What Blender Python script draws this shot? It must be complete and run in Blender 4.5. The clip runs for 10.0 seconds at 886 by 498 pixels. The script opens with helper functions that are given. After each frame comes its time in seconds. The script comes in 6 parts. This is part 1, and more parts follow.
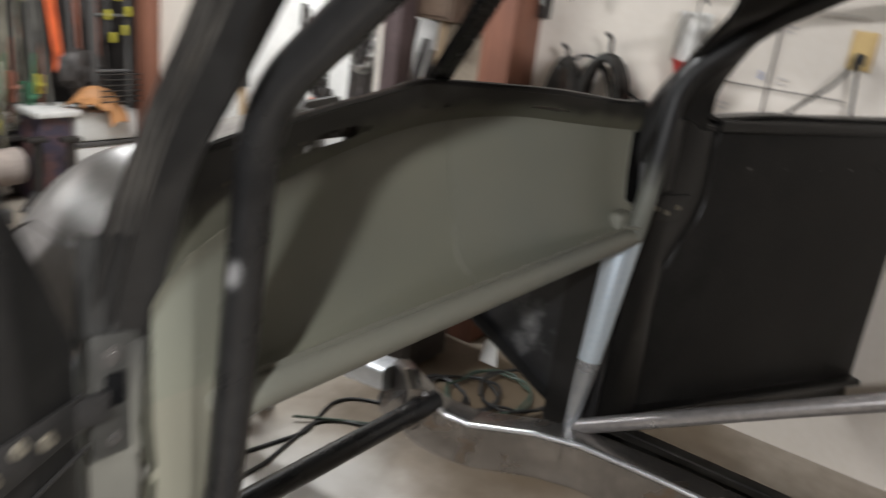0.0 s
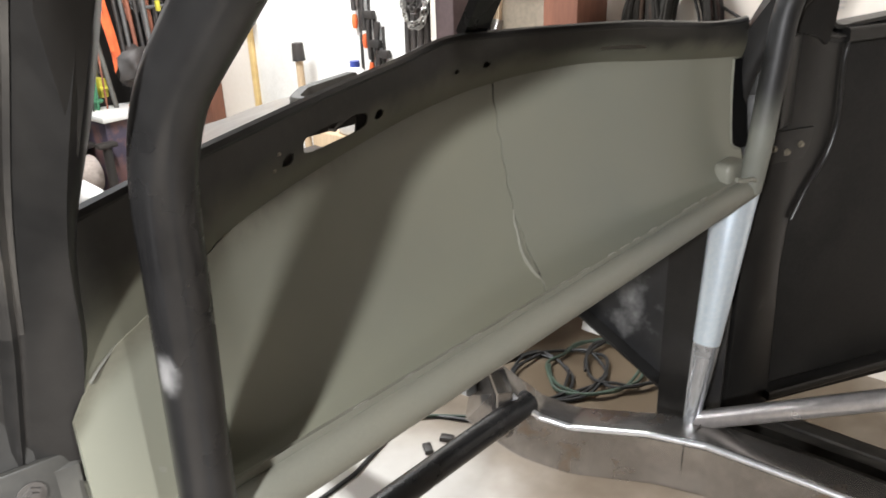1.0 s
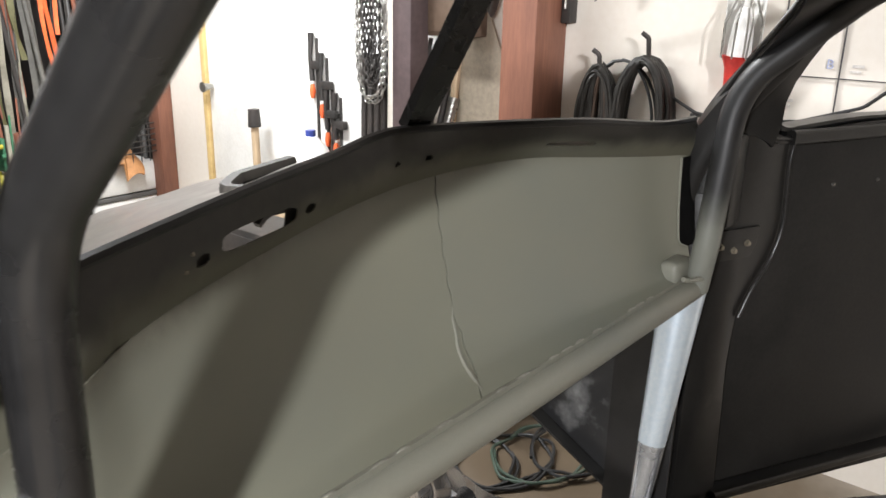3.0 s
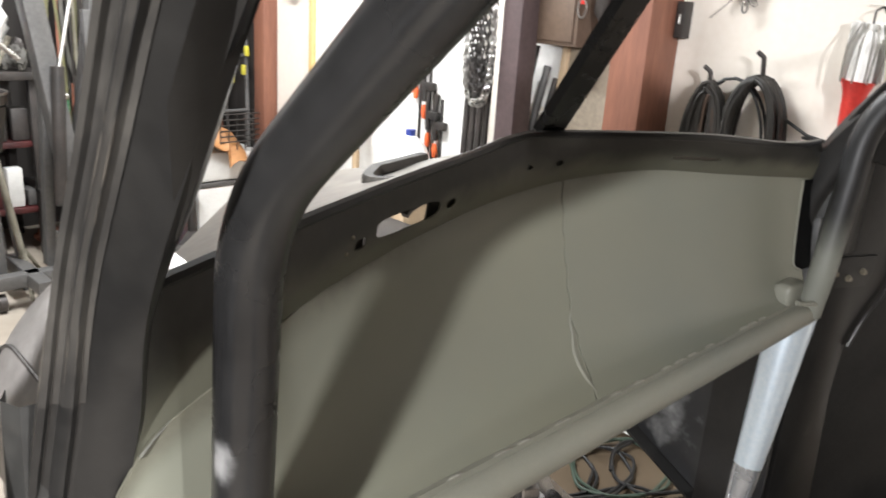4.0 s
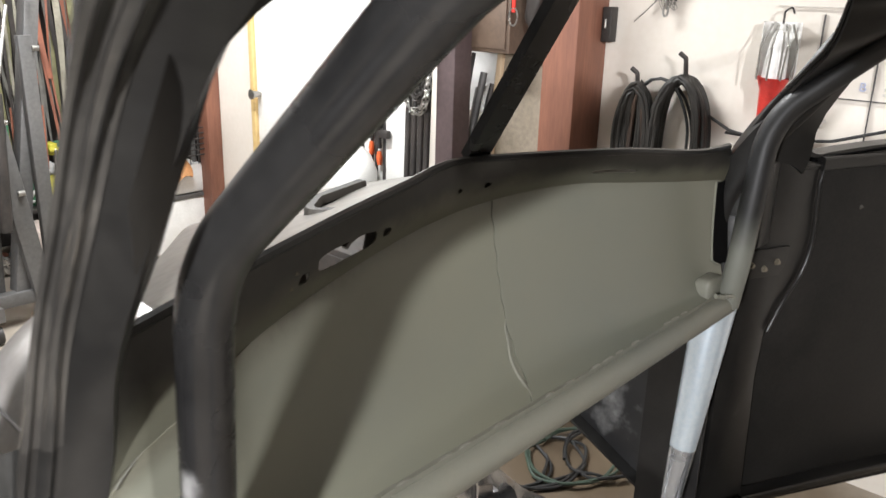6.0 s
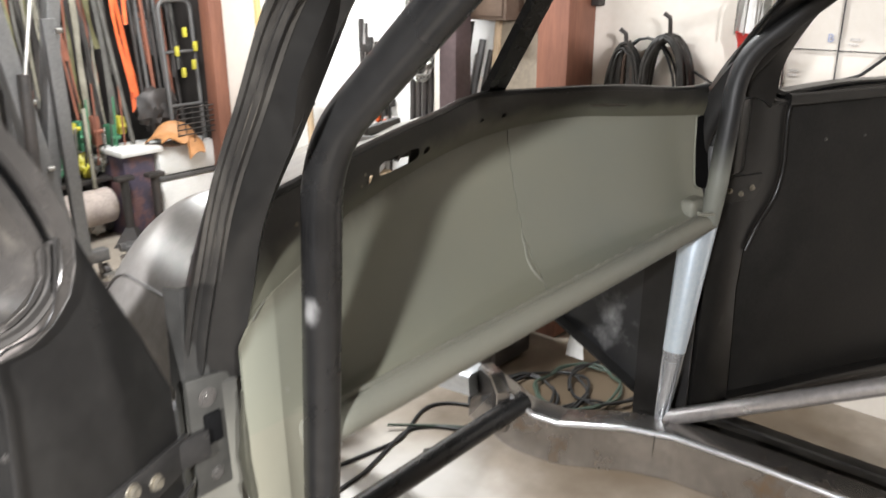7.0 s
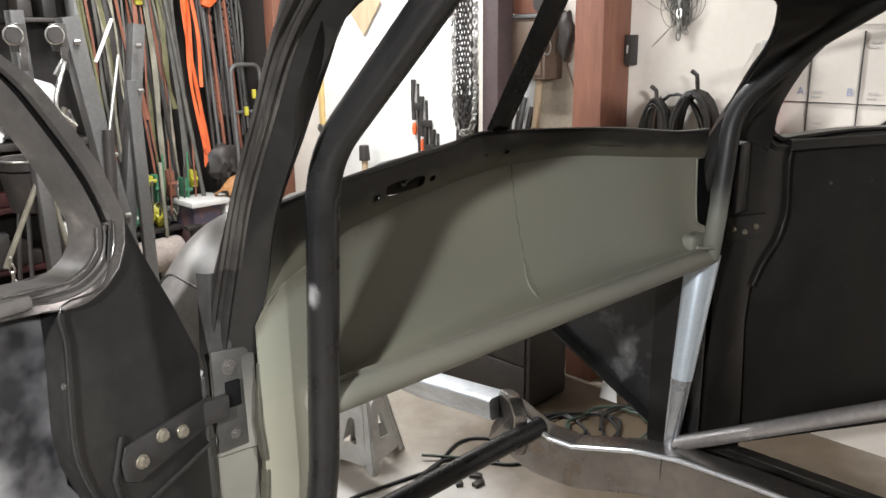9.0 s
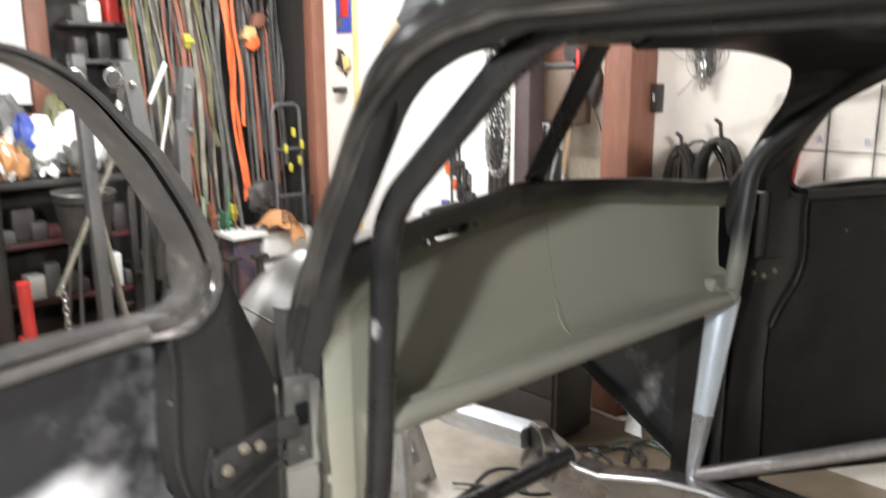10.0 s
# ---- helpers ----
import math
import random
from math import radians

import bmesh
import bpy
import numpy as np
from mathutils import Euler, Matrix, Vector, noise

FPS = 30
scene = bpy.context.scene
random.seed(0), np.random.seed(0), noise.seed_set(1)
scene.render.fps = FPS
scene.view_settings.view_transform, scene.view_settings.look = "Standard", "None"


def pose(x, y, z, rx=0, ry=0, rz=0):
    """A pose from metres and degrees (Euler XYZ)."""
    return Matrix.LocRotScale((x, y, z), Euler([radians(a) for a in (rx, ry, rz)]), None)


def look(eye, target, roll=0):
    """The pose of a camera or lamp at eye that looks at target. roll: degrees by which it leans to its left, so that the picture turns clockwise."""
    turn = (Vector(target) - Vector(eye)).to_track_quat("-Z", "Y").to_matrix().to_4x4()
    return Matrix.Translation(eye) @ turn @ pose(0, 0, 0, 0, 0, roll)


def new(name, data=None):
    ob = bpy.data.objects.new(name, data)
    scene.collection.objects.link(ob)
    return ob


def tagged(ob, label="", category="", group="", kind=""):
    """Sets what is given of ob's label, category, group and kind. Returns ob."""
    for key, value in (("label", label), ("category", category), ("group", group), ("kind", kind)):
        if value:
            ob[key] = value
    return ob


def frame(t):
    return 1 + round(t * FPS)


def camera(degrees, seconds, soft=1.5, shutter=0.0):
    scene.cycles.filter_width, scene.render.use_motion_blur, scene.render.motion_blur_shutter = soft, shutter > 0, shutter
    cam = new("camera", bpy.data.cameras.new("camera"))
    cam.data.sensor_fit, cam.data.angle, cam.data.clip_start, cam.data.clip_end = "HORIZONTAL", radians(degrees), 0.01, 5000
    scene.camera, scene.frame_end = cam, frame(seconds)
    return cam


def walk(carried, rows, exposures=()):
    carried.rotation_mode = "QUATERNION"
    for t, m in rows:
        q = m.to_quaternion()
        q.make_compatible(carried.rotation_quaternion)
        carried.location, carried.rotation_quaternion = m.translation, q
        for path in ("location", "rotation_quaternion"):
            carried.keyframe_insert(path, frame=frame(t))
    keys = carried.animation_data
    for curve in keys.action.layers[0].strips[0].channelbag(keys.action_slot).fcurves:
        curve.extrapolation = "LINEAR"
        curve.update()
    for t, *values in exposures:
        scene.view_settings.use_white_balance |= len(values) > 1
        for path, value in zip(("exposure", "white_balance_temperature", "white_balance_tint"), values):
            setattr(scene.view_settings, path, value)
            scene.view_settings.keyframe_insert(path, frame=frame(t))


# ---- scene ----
cam = camera(58.2, 10.0, shutter=0.8)
PATH = [
    (0, (0.017, 0.086, 1.392), (1.575, 1.169, 0.758), 7.2),
    (0.2, (0.079, 0.119, 1.41), (1.669, 1.138, 0.752), 5.7),
    (0.4, (0.107, 0.143, 1.406), (1.617, 1.282, 0.759), 1.8),
    (0.5, (0.14, 0.164, 1.402), (1.6, 1.354, 0.729), 0.6),
    (1, (0.284, 0.209, 1.376), (1.646, 1.456, 0.608), -2.2),
    (1.5, (0.27, 0.223, 1.369), (1.551, 1.6, 0.689), -0.6),
    (2, (0.346, 0.227, 1.383), (1.661, 1.572, 0.702), 0.3),
    (2.2, (0.368, 0.217, 1.395), (1.774, 1.472, 0.726), -0.2),
    (3.3, (0.318, 0.242, 1.398), (1.795, 1.443, 0.786), 1.1),
    (3.5, (0.294, 0.251, 1.396), (1.722, 1.508, 0.776), 2.2),
    (4, (0.276, 0.253, 1.398), (1.628, 1.593, 0.786), 3.8),
    (4.5, (0.272, 0.254, 1.405), (1.577, 1.644, 0.802), 4.5),
    (5, (0.301, 0.235, 1.417), (1.667, 1.562, 0.808), 2.8),
    (5.2, (0.292, 0.215, 1.432), (1.687, 1.513, 0.826), 1.7),
    (6.3, (0.18, 0.169, 1.456), (1.627, 1.402, 0.835), 1.0),
    (6.5, (0.12, 0.138, 1.43), (1.578, 1.373, 0.838), -0.9),
    (7, (0.016, 0.067, 1.429), (1.444, 1.302, 0.769), -0.2),
    (7.5, (-0.019, -0.057, 1.426), (1.31, 1.3, 0.797), -1.1),
    (8, (-0.019, -0.118, 1.403), (1.449, 1.171, 0.977), 1.5),
    (8.5, (-0.051, -0.135, 1.396), (1.351, 1.21, 0.922), 0.2),
    (9, (-0.051, -0.138, 1.405), (1.298, 1.25, 0.899), -0.7),
    (9.5, (-0.08, -0.16, 1.4), (1.274, 1.22, 0.888), 0.9),
    (10, (-0.172, -0.216, 1.454), (1.146, 1.227, 1.029), -0.2),
]
EXPOSURE = [(0.0, -0.60), (0.3, -0.15), (0.6, 0.18), (1.0, 0.33), (1.5, 0.43), (2.2, 0.23), (4.0, 0.33), (6.5, 0.26), (7.5, 0.36), (8.0, -0.02), (9.5, -0.10), (10.0, 0.18)]
walk(cam, [(t, look(eye, target, roll)) for t, eye, target, roll in PATH], exposures=EXPOSURE)

# ---- world, lights ----
world = bpy.data.worlds.new("world")
scene.world = world
world.use_nodes = True
world.node_tree.nodes["Background"].inputs[0].default_value = (0.75, 0.85, 1.0, 1)
world.node_tree.nodes["Background"].inputs[1].default_value = 0.01


def area_lamp(name, eye, target, watts, sx, sy, color):
    data = bpy.data.lights.new(name, "AREA")
    data.shape, data.size, data.size_y, data.energy, data.color = "RECTANGLE", sx, sy, watts, color
    ob = new(name, data)
    ob.matrix_world = look(eye, target)
    return ob


# a work lamp on a stand beside the open door, and shop tubes under the ceiling
KEY = (-0.75, -0.02, 1.66)
area_lamp("work_lamp_light", KEY, (0.9, 0.75, 1.0), 58, 0.06, 0.06, (0.97, 0.97, 1.0))
area_lamp("bulb_light", (0.28, -1.60, 2.20), (0.6, 0.6, 0.9), 118, 0.14, 0.14, (0.97, 0.97, 1.0))
area_lamp("shop_tube_light", (1.60, 2.80, 2.66), (1.7, 2.8, 0), 112, 1.2, 0.2, (0.96, 0.98, 1.0))
area_lamp("shop_tube_light", (-0.6, 3.2, 2.66), (-0.2, 3.7, 0), 60, 1.2, 0.2, (0.96, 0.98, 1.0))

# ---- materials ----


def material(name, color, rough=0.5, metal=0.0, second=None, mix=(0.35, 0.7), scale=6.0, grain=80.0, bump=0.15, depth=0.002, rough_var=0.15, coat=0.0, spots=None, spot_range=(0.62, 0.7), spot_scale=14.0, stretch=(1, 1, 1), per_piece=0.0, spec=0.5, grain_mix=0.5):
    """A surface with a broad and a fine variation, optional spots, and a fine relief."""
    m = bpy.data.materials.new(name)
    m.use_nodes = True
    nt = m.node_tree
    n, l = nt.nodes, nt.links
    b = n["Principled BSDF"]
    tc = n.new("ShaderNodeTexCoord")
    mp = n.new("ShaderNodeMapping")
    mp.inputs["Scale"].default_value = stretch
    l.new(tc.outputs["Object"], mp.inputs["Vector"])

    def noise_node(s, detail=5.0, rough_=0.6):
        t = n.new("ShaderNodeTexNoise")
        t.inputs["Scale"].default_value, t.inputs["Detail"].default_value, t.inputs["Roughness"].default_value = s, detail, rough_
        l.new(mp.outputs["Vector"], t.inputs["Vector"])
        return t

    def ramp(src, lo, hi, a=(0, 0, 0, 1), z=(1, 1, 1, 1)):
        r = n.new("ShaderNodeValToRGB")
        r.color_ramp.elements[0].position, r.color_ramp.elements[1].position = lo, hi
        r.color_ramp.elements[0].color, r.color_ramp.elements[1].color = a, z
        l.new(src, r.inputs["Fac"])
        return r

    def blend(fac, a, c, mode="MIX"):
        x = n.new("ShaderNodeMix")
        x.data_type, x.blend_type = "RGBA", mode
        if isinstance(fac, float):
            x.inputs[0].default_value = fac
        else:
            l.new(fac, x.inputs[0])
        for k, v in ((6, a), (7, c)):
            if isinstance(v, tuple):
                x.inputs[k].default_value = v
            else:
                l.new(v, x.inputs[k])
        return x.outputs[2]

    c1 = (*color, 1)
    c2 = (*(second or tuple(0.72 * k for k in color)), 1)
    big, fine = noise_node(scale), noise_node(grain, 3.0)
    col = blend(ramp(big.outputs["Fac"], *mix).outputs["Color"], c1, c2)
    col = blend(grain_mix, col, ramp(fine.outputs["Fac"], 0.2, 0.8, (0.3, 0.3, 0.3, 1), (0.7, 0.7, 0.7, 1)).outputs["Color"], "OVERLAY")
    if spots:
        sp = noise_node(spot_scale, 6.0, 0.7)
        col = blend(ramp(sp.outputs["Fac"], *spot_range).outputs["Color"], col, (*spots, 1))
    if per_piece:
        oi = n.new("ShaderNodeObjectInfo")
        hs = n.new("ShaderNodeHueSaturation")
        mr = n.new("ShaderNodeMapRange")
        mr.inputs["To Min"].default_value, mr.inputs["To Max"].default_value = 1 - per_piece, 1 + per_piece
        l.new(oi.outputs["Random"], mr.inputs["Value"])
        l.new(mr.outputs["Result"], hs.inputs["Value"])
        l.new(col, hs.inputs["Color"])
        col = hs.outputs["Color"]
    l.new(col, b.inputs["Base Color"])
    mr = n.new("ShaderNodeMapRange")
    mr.inputs["To Min"].default_value, mr.inputs["To Max"].default_value = max(0.03, rough - rough_var), min(1, rough + rough_var)
    l.new(big.outputs["Fac"], mr.inputs["Value"])
    l.new(mr.outputs["Result"], b.inputs["Roughness"])
    b.inputs["Metallic"].default_value = metal
    b.inputs["Specular IOR Level"].default_value = spec
    b.inputs["Coat Weight"].default_value = coat
    bp = n.new("ShaderNodeBump")
    bp.inputs["Strength"].default_value, bp.inputs["Distance"].default_value = bump, depth
    l.new(fine.outputs["Fac"], bp.inputs["Height"])
    l.new(bp.outputs["Normal"], b.inputs["Normal"])
    return m


OLIVE = material("olive_primer", (0.205, 0.198, 0.156), 0.44, second=(0.168, 0.172, 0.146), mix=(0.3, 0.72), scale=2.6, grain=300, bump=0.02, depth=0.001, grain_mix=0.10, spots=(0.16, 0.155, 0.12), spot_range=(0.58, 0.9), spot_scale=5)
BLACK_TUBE = material("black_tube_paint", (0.009, 0.0088, 0.0088), 0.27, second=(0.016, 0.0155, 0.015), scale=9, grain=60, bump=0.05, depth=0.001, spots=(0.07, 0.066, 0.06), spot_range=(0.66, 0.95), spot_scale=22)
BLACK_BODY = material("sanded_black_body", (0.0092, 0.0088, 0.0083), 0.32, second=(0.0175, 0.0165, 0.015), mix=(0.4, 0.75), scale=5, grain=70, bump=0.10, depth=0.001, spots=(0.07, 0.063, 0.055), spot_range=(0.64, 0.98), spot_scale=8, spec=0.32, rough_var=0.12)
WORN_BLACK = material("worn_ribbed_black", (0.022, 0.0205, 0.0185), 0.36, second=(0.06, 0.055, 0.047), mix=(0.42, 0.7), scale=7, grain=60, bump=0.15, depth=0.001, spots=(0.10, 0.09, 0.075), spot_range=(0.62, 0.9), spot_scale=13, stretch=(3, 1, 0.8), spec=0.4)
RIDGE_TAN = material("rubbed_bare_ridge", (0.075, 0.066, 0.054), 0.4, 0.1, second=(0.012, 0.0115, 0.011), mix=(0.44, 0.54), scale=10, grain=80, bump=0.1, depth=0.001)
SCUFFED_BLACK = material("scuffed_black_sheet", (0.014, 0.014, 0.0145), 0.36, second=(0.15, 0.15, 0.147), mix=(0.5, 0.64), scale=5, grain=60, bump=0.12, depth=0.001, spots=(0.14, 0.14, 0.135), spot_range=(0.62, 0.85), spot_scale=7)
BLACK_MATT = material("flat_black_panel", (0.013, 0.0125, 0.0118), 0.5, second=(0.024, 0.0225, 0.0205), scale=6, grain=120, bump=0.1, depth=0.001, spots=(0.04, 0.04, 0.04), spot_range=(0.68, 0.98), spot_scale=5, spec=0.18)
FRAME_GREY = material("worn_grey_frame_paint", (0.028, 0.0265, 0.025), 0.30, 0.1, second=(0.015, 0.0143, 0.0135), scale=8, grain=60, bump=0.1, depth=0.001, spots=(0.16, 0.15, 0.135), spot_range=(0.62, 0.9), spot_scale=16, spec=0.3)
GLOSSY_GREY = material("smooth_grey_metal", (0.11, 0.102, 0.094), 0.22, 0.35, second=(0.05, 0.047, 0.043), scale=10, grain=80, bump=0.06, depth=0.001)
# black felt, and the painted shade inside small openings
FELT_AND_DARK = material("black_felt_and_openings", (0.005, 0.005, 0.005), 0.9, spec=0.05, scale=20, grain=150, bump=0.4)
WELD_OLIVE = material("pale_olive_weld", (0.34, 0.33, 0.275), 0.4, second=(0.25, 0.24, 0.20), scale=40, grain=200, bump=0.1, depth=0.001)
OLIVE_DARK = material("dark_olive_sealer", (0.06, 0.058, 0.04), 0.5, second=(0.035, 0.034, 0.025), scale=14, grain=90, bump=0.3, depth=0.002)
DUSTY_SHEEN_BLACK = material("dusty_sheen_black_panel", (0.012, 0.012, 0.013), 0.4, second=(0.22, 0.215, 0.215), mix=(0.46, 0.72), scale=3.6, grain=30, bump=0.1, depth=0.001, spots=(0.3, 0.3, 0.3), spot_range=(0.6, 0.85), spot_scale=4)
GREY_BODY = material("grey_bare_body", (0.27, 0.255, 0.24), 0.38, 0.25, second=(0.17, 0.155, 0.14), scale=5, grain=60, bump=0.08, depth=0.001)
STEEL = material("bare_steel", (0.36, 0.34, 0.32), 0.25, 0.9, second=(0.19, 0.175, 0.16), scale=7, grain=40, bump=0.05, depth=0.001, spots=(0.30, 0.19, 0.10), spot_range=(0.56, 0.78), spot_scale=7, grain_mix=0.3)
EDGE_GLINT = material("rail_edge_highlight", (0.85, 0.86, 0.88), 0.34, 0.9, second=(0.6, 0.6, 0.62), mix=(0.5, 0.75), scale=14, grain=90, bump=0.03, depth=0.0005)
BAR_STEEL = material("pale_bar_steel", (0.52, 0.50, 0.49), 0.32, 0.75, second=(0.36, 0.34, 0.33), scale=6, grain=60, bump=0.04, depth=0.001, stretch=(1, 1, 1))
BRIGHT_STEEL = material("ground_steel", (0.78, 0.81, 0.85), 0.36, 0.55, second=(0.5, 0.52, 0.54), scale=6, grain=70, bump=0.06, depth=0.001, stretch=(1, 1, 6))
BOLT = material("zinc_bolt", (0.30, 0.275, 0.22), 0.4, 0.7, second=(0.18, 0.155, 0.115), scale=60, grain=200)
CONCRETE = material("stained_concrete", (0.37, 0.325, 0.27), 0.55, second=(0.25, 0.21, 0.165), mix=(0.35, 0.7), scale=1.3, grain=14, bump=0.05, depth=0.003, spots=(0.12, 0.095, 0.07), spot_range=(0.60, 0.85), spot_scale=1.9, grain_mix=0.25)
WALL_WHITE = material("white_wall_paint", (0.70, 0.645, 0.575), 0.6, second=(0.63, 0.575, 0.505), scale=1.1, grain=40, bump=0.05, depth=0.002, grain_mix=0.15, spots=(0.5, 0.45, 0.4), spot_range=(0.7, 0.85), spot_scale=5)
DARK_WALL = material("dark_board_wall", (0.03, 0.025, 0.022), 0.7, second=(0.018, 0.015, 0.013), scale=2.5, grain=40, bump=0.3, depth=0.004, stretch=(6, 6, 0.6))
CEILING = material("grey_ceiling_board", (0.42, 0.4, 0.37), 0.8, second=(0.34, 0.32, 0.3), scale=1.5, grain=40)
BROWN_WOOD = material("red_brown_painted_wood", (0.215, 0.09, 0.055), 0.6, second=(0.15, 0.062, 0.04), scale=4, grain=35, bump=0.25, depth=0.002, stretch=(3, 3, 0.35))
PALE_WOOD = material("pale_pine", (0.5, 0.38, 0.25), 0.6, second=(0.4, 0.29, 0.18), scale=5, grain=30, bump=0.25, depth=0.002, stretch=(5, 5, 0.4))
YELLOW_TRIM = material("varnished_yellow_trim", (0.62, 0.45, 0.2), 0.5, second=(0.5, 0.34, 0.14), scale=5, grain=40)
CABINET_BROWN = material("brown_cabinet_paint", (0.115, 0.078, 0.055), 0.5, second=(0.085, 0.058, 0.042), scale=4, grain=60, bump=0.06)
HOSE_BROWN = material("dull_brown_rubber", (0.06, 0.036, 0.024), 0.55, second=(0.03, 0.02, 0.015), scale=8, grain=70, bump=0.1)
PURPLE_STEEL = material("dull_maroon_steel", (0.085, 0.06, 0.06), 0.5, second=(0.06, 0.042, 0.042), scale=4, grain=50, bump=0.15)
CHAIN = material("galvanised_chain", (0.5, 0.49, 0.46), 0.3, 0.9, second=(0.3, 0.29, 0.27), scale=30, grain=150)
RUBBER = material("black_rubber_hose", (0.014, 0.013, 0.011), 0.5, second=(0.028, 0.024, 0.02), scale=20, grain=120, bump=0.2)
CABLE = material("black_cable", (0.02, 0.02, 0.02), 0.5, scale=20, grain=150)
GREY_IRON = material("grey_painted_iron", (0.105, 0.103, 0.10), 0.45, 0.15, second=(0.11, 0.105, 0.10), scale=6, grain=60, bump=0.12)
DARK_IRON = material("dark_iron", (0.035, 0.033, 0.031), 0.5, 0.3, second=(0.06, 0.05, 0.045), scale=8, grain=70, bump=0.2)
WHITE_PLASTIC = material("white_plastic", (0.78, 0.77, 0.74), 0.4, second=(0.66, 0.65, 0.62), scale=5, grain=80)
ORANGE = material("orange_webbing", (0.85, 0.16, 0.04), 0.6, second=(0.62, 0.1, 0.03), scale=9, grain=150, bump=0.3)
RED = material("red_paint", (0.55, 0.04, 0.03), 0.4, second=(0.4, 0.03, 0.025), scale=9, grain=90)
YELLOW = material("yellow_plastic", (0.52, 0.47, 0.05), 0.4, second=(0.36, 0.32, 0.04), scale=9, grain=90)
GREEN = material("green_webbing", (0.05, 0.2, 0.1), 0.6, second=(0.04, 0.13, 0.07), scale=9, grain=150, bump=0.3)
OLIVE_STRAP = material("khaki_webbing", (0.17, 0.16, 0.075), 0.65, second=(0.09, 0.085, 0.045), scale=9, grain=150, bump=0.3)
GREY_STRAP = material("grey_webbing", (0.12, 0.115, 0.10), 0.65, second=(0.06, 0.056, 0.05), scale=9, grain=150, bump=0.3)
TAN_LEATHER = material("tan_leather", (0.55, 0.27, 0.11), 0.6, second=(0.42, 0.2, 0.08), scale=14, grain=90, bump=0.35)
BLUE = material("blue_paint", (0.05, 0.08, 0.35), 0.4, scale=8, grain=90)
DARK_LINE = material("dark_marker_line", (0.05, 0.045, 0.045), 0.6, scale=20, grain=90)
GREEN_CABLE = material("green_cable", (0.05, 0.075, 0.055), 0.45, scale=20, grain=150)



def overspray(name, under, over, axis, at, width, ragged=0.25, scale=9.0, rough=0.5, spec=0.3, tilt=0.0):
    """Two colours that meet along a soft, ragged edge, paint on the rail and painted shade on the panels: under below
    `at` of the sheet's own map, over above it.
    """
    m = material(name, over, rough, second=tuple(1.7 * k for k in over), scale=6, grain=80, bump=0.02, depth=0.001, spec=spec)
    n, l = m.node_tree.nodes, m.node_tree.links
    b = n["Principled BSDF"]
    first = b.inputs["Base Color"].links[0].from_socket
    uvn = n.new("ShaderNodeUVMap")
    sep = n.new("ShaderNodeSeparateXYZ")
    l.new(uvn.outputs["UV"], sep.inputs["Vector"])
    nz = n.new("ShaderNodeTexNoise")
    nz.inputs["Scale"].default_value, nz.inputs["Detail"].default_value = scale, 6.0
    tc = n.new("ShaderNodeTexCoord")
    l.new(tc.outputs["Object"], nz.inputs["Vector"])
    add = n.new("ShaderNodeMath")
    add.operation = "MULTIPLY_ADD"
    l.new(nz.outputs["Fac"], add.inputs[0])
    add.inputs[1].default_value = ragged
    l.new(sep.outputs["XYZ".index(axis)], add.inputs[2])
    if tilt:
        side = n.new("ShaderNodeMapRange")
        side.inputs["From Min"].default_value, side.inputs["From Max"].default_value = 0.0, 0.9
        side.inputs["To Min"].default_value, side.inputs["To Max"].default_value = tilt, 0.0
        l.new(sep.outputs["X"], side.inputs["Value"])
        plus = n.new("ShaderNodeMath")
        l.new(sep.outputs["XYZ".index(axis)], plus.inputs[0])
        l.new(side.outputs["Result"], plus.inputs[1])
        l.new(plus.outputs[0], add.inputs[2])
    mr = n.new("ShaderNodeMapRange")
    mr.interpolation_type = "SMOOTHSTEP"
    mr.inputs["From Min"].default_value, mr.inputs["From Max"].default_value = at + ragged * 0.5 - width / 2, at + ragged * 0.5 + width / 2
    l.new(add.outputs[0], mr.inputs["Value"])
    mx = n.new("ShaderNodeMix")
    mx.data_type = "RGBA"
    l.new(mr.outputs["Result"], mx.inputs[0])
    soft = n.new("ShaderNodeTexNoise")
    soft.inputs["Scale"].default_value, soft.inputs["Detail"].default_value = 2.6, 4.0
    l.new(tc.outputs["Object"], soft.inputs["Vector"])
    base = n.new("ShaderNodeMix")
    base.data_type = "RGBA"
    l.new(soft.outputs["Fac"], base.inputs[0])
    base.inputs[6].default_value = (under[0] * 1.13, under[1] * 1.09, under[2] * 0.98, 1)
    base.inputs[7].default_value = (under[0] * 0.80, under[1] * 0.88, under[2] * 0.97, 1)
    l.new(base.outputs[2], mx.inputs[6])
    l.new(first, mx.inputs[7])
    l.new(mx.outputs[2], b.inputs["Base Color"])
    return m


RAIL_PAINT = overspray("rail_overspray", (0.105, 0.100, 0.074), (0.019, 0.0178, 0.0148), "Y", 0.50, 0.50, 0.60, 17.0, spec=0.28, rough=0.42, tilt=0.10)
# both panels carry the shade under the rail as a darker top
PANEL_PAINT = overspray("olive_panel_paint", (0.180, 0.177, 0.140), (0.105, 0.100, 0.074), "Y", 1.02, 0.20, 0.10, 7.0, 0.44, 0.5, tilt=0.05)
PANEL_LEFT = overspray("olive_panel_shaded_top", (0.182, 0.178, 0.138), (0.075, 0.072, 0.054), "Y", 1.0, 0.22, 0.14, 9.0, 0.44, 0.4, tilt=0.12)
# one post's steel in two tones: bright reflection above, darker one below
POST_LIT = material("post_steel_lit", (0.70, 0.80, 0.88), 0.32, 0.62, second=(0.60, 0.69, 0.77), scale=5, grain=120, bump=0.03, depth=0.0005, rough_var=0.06)
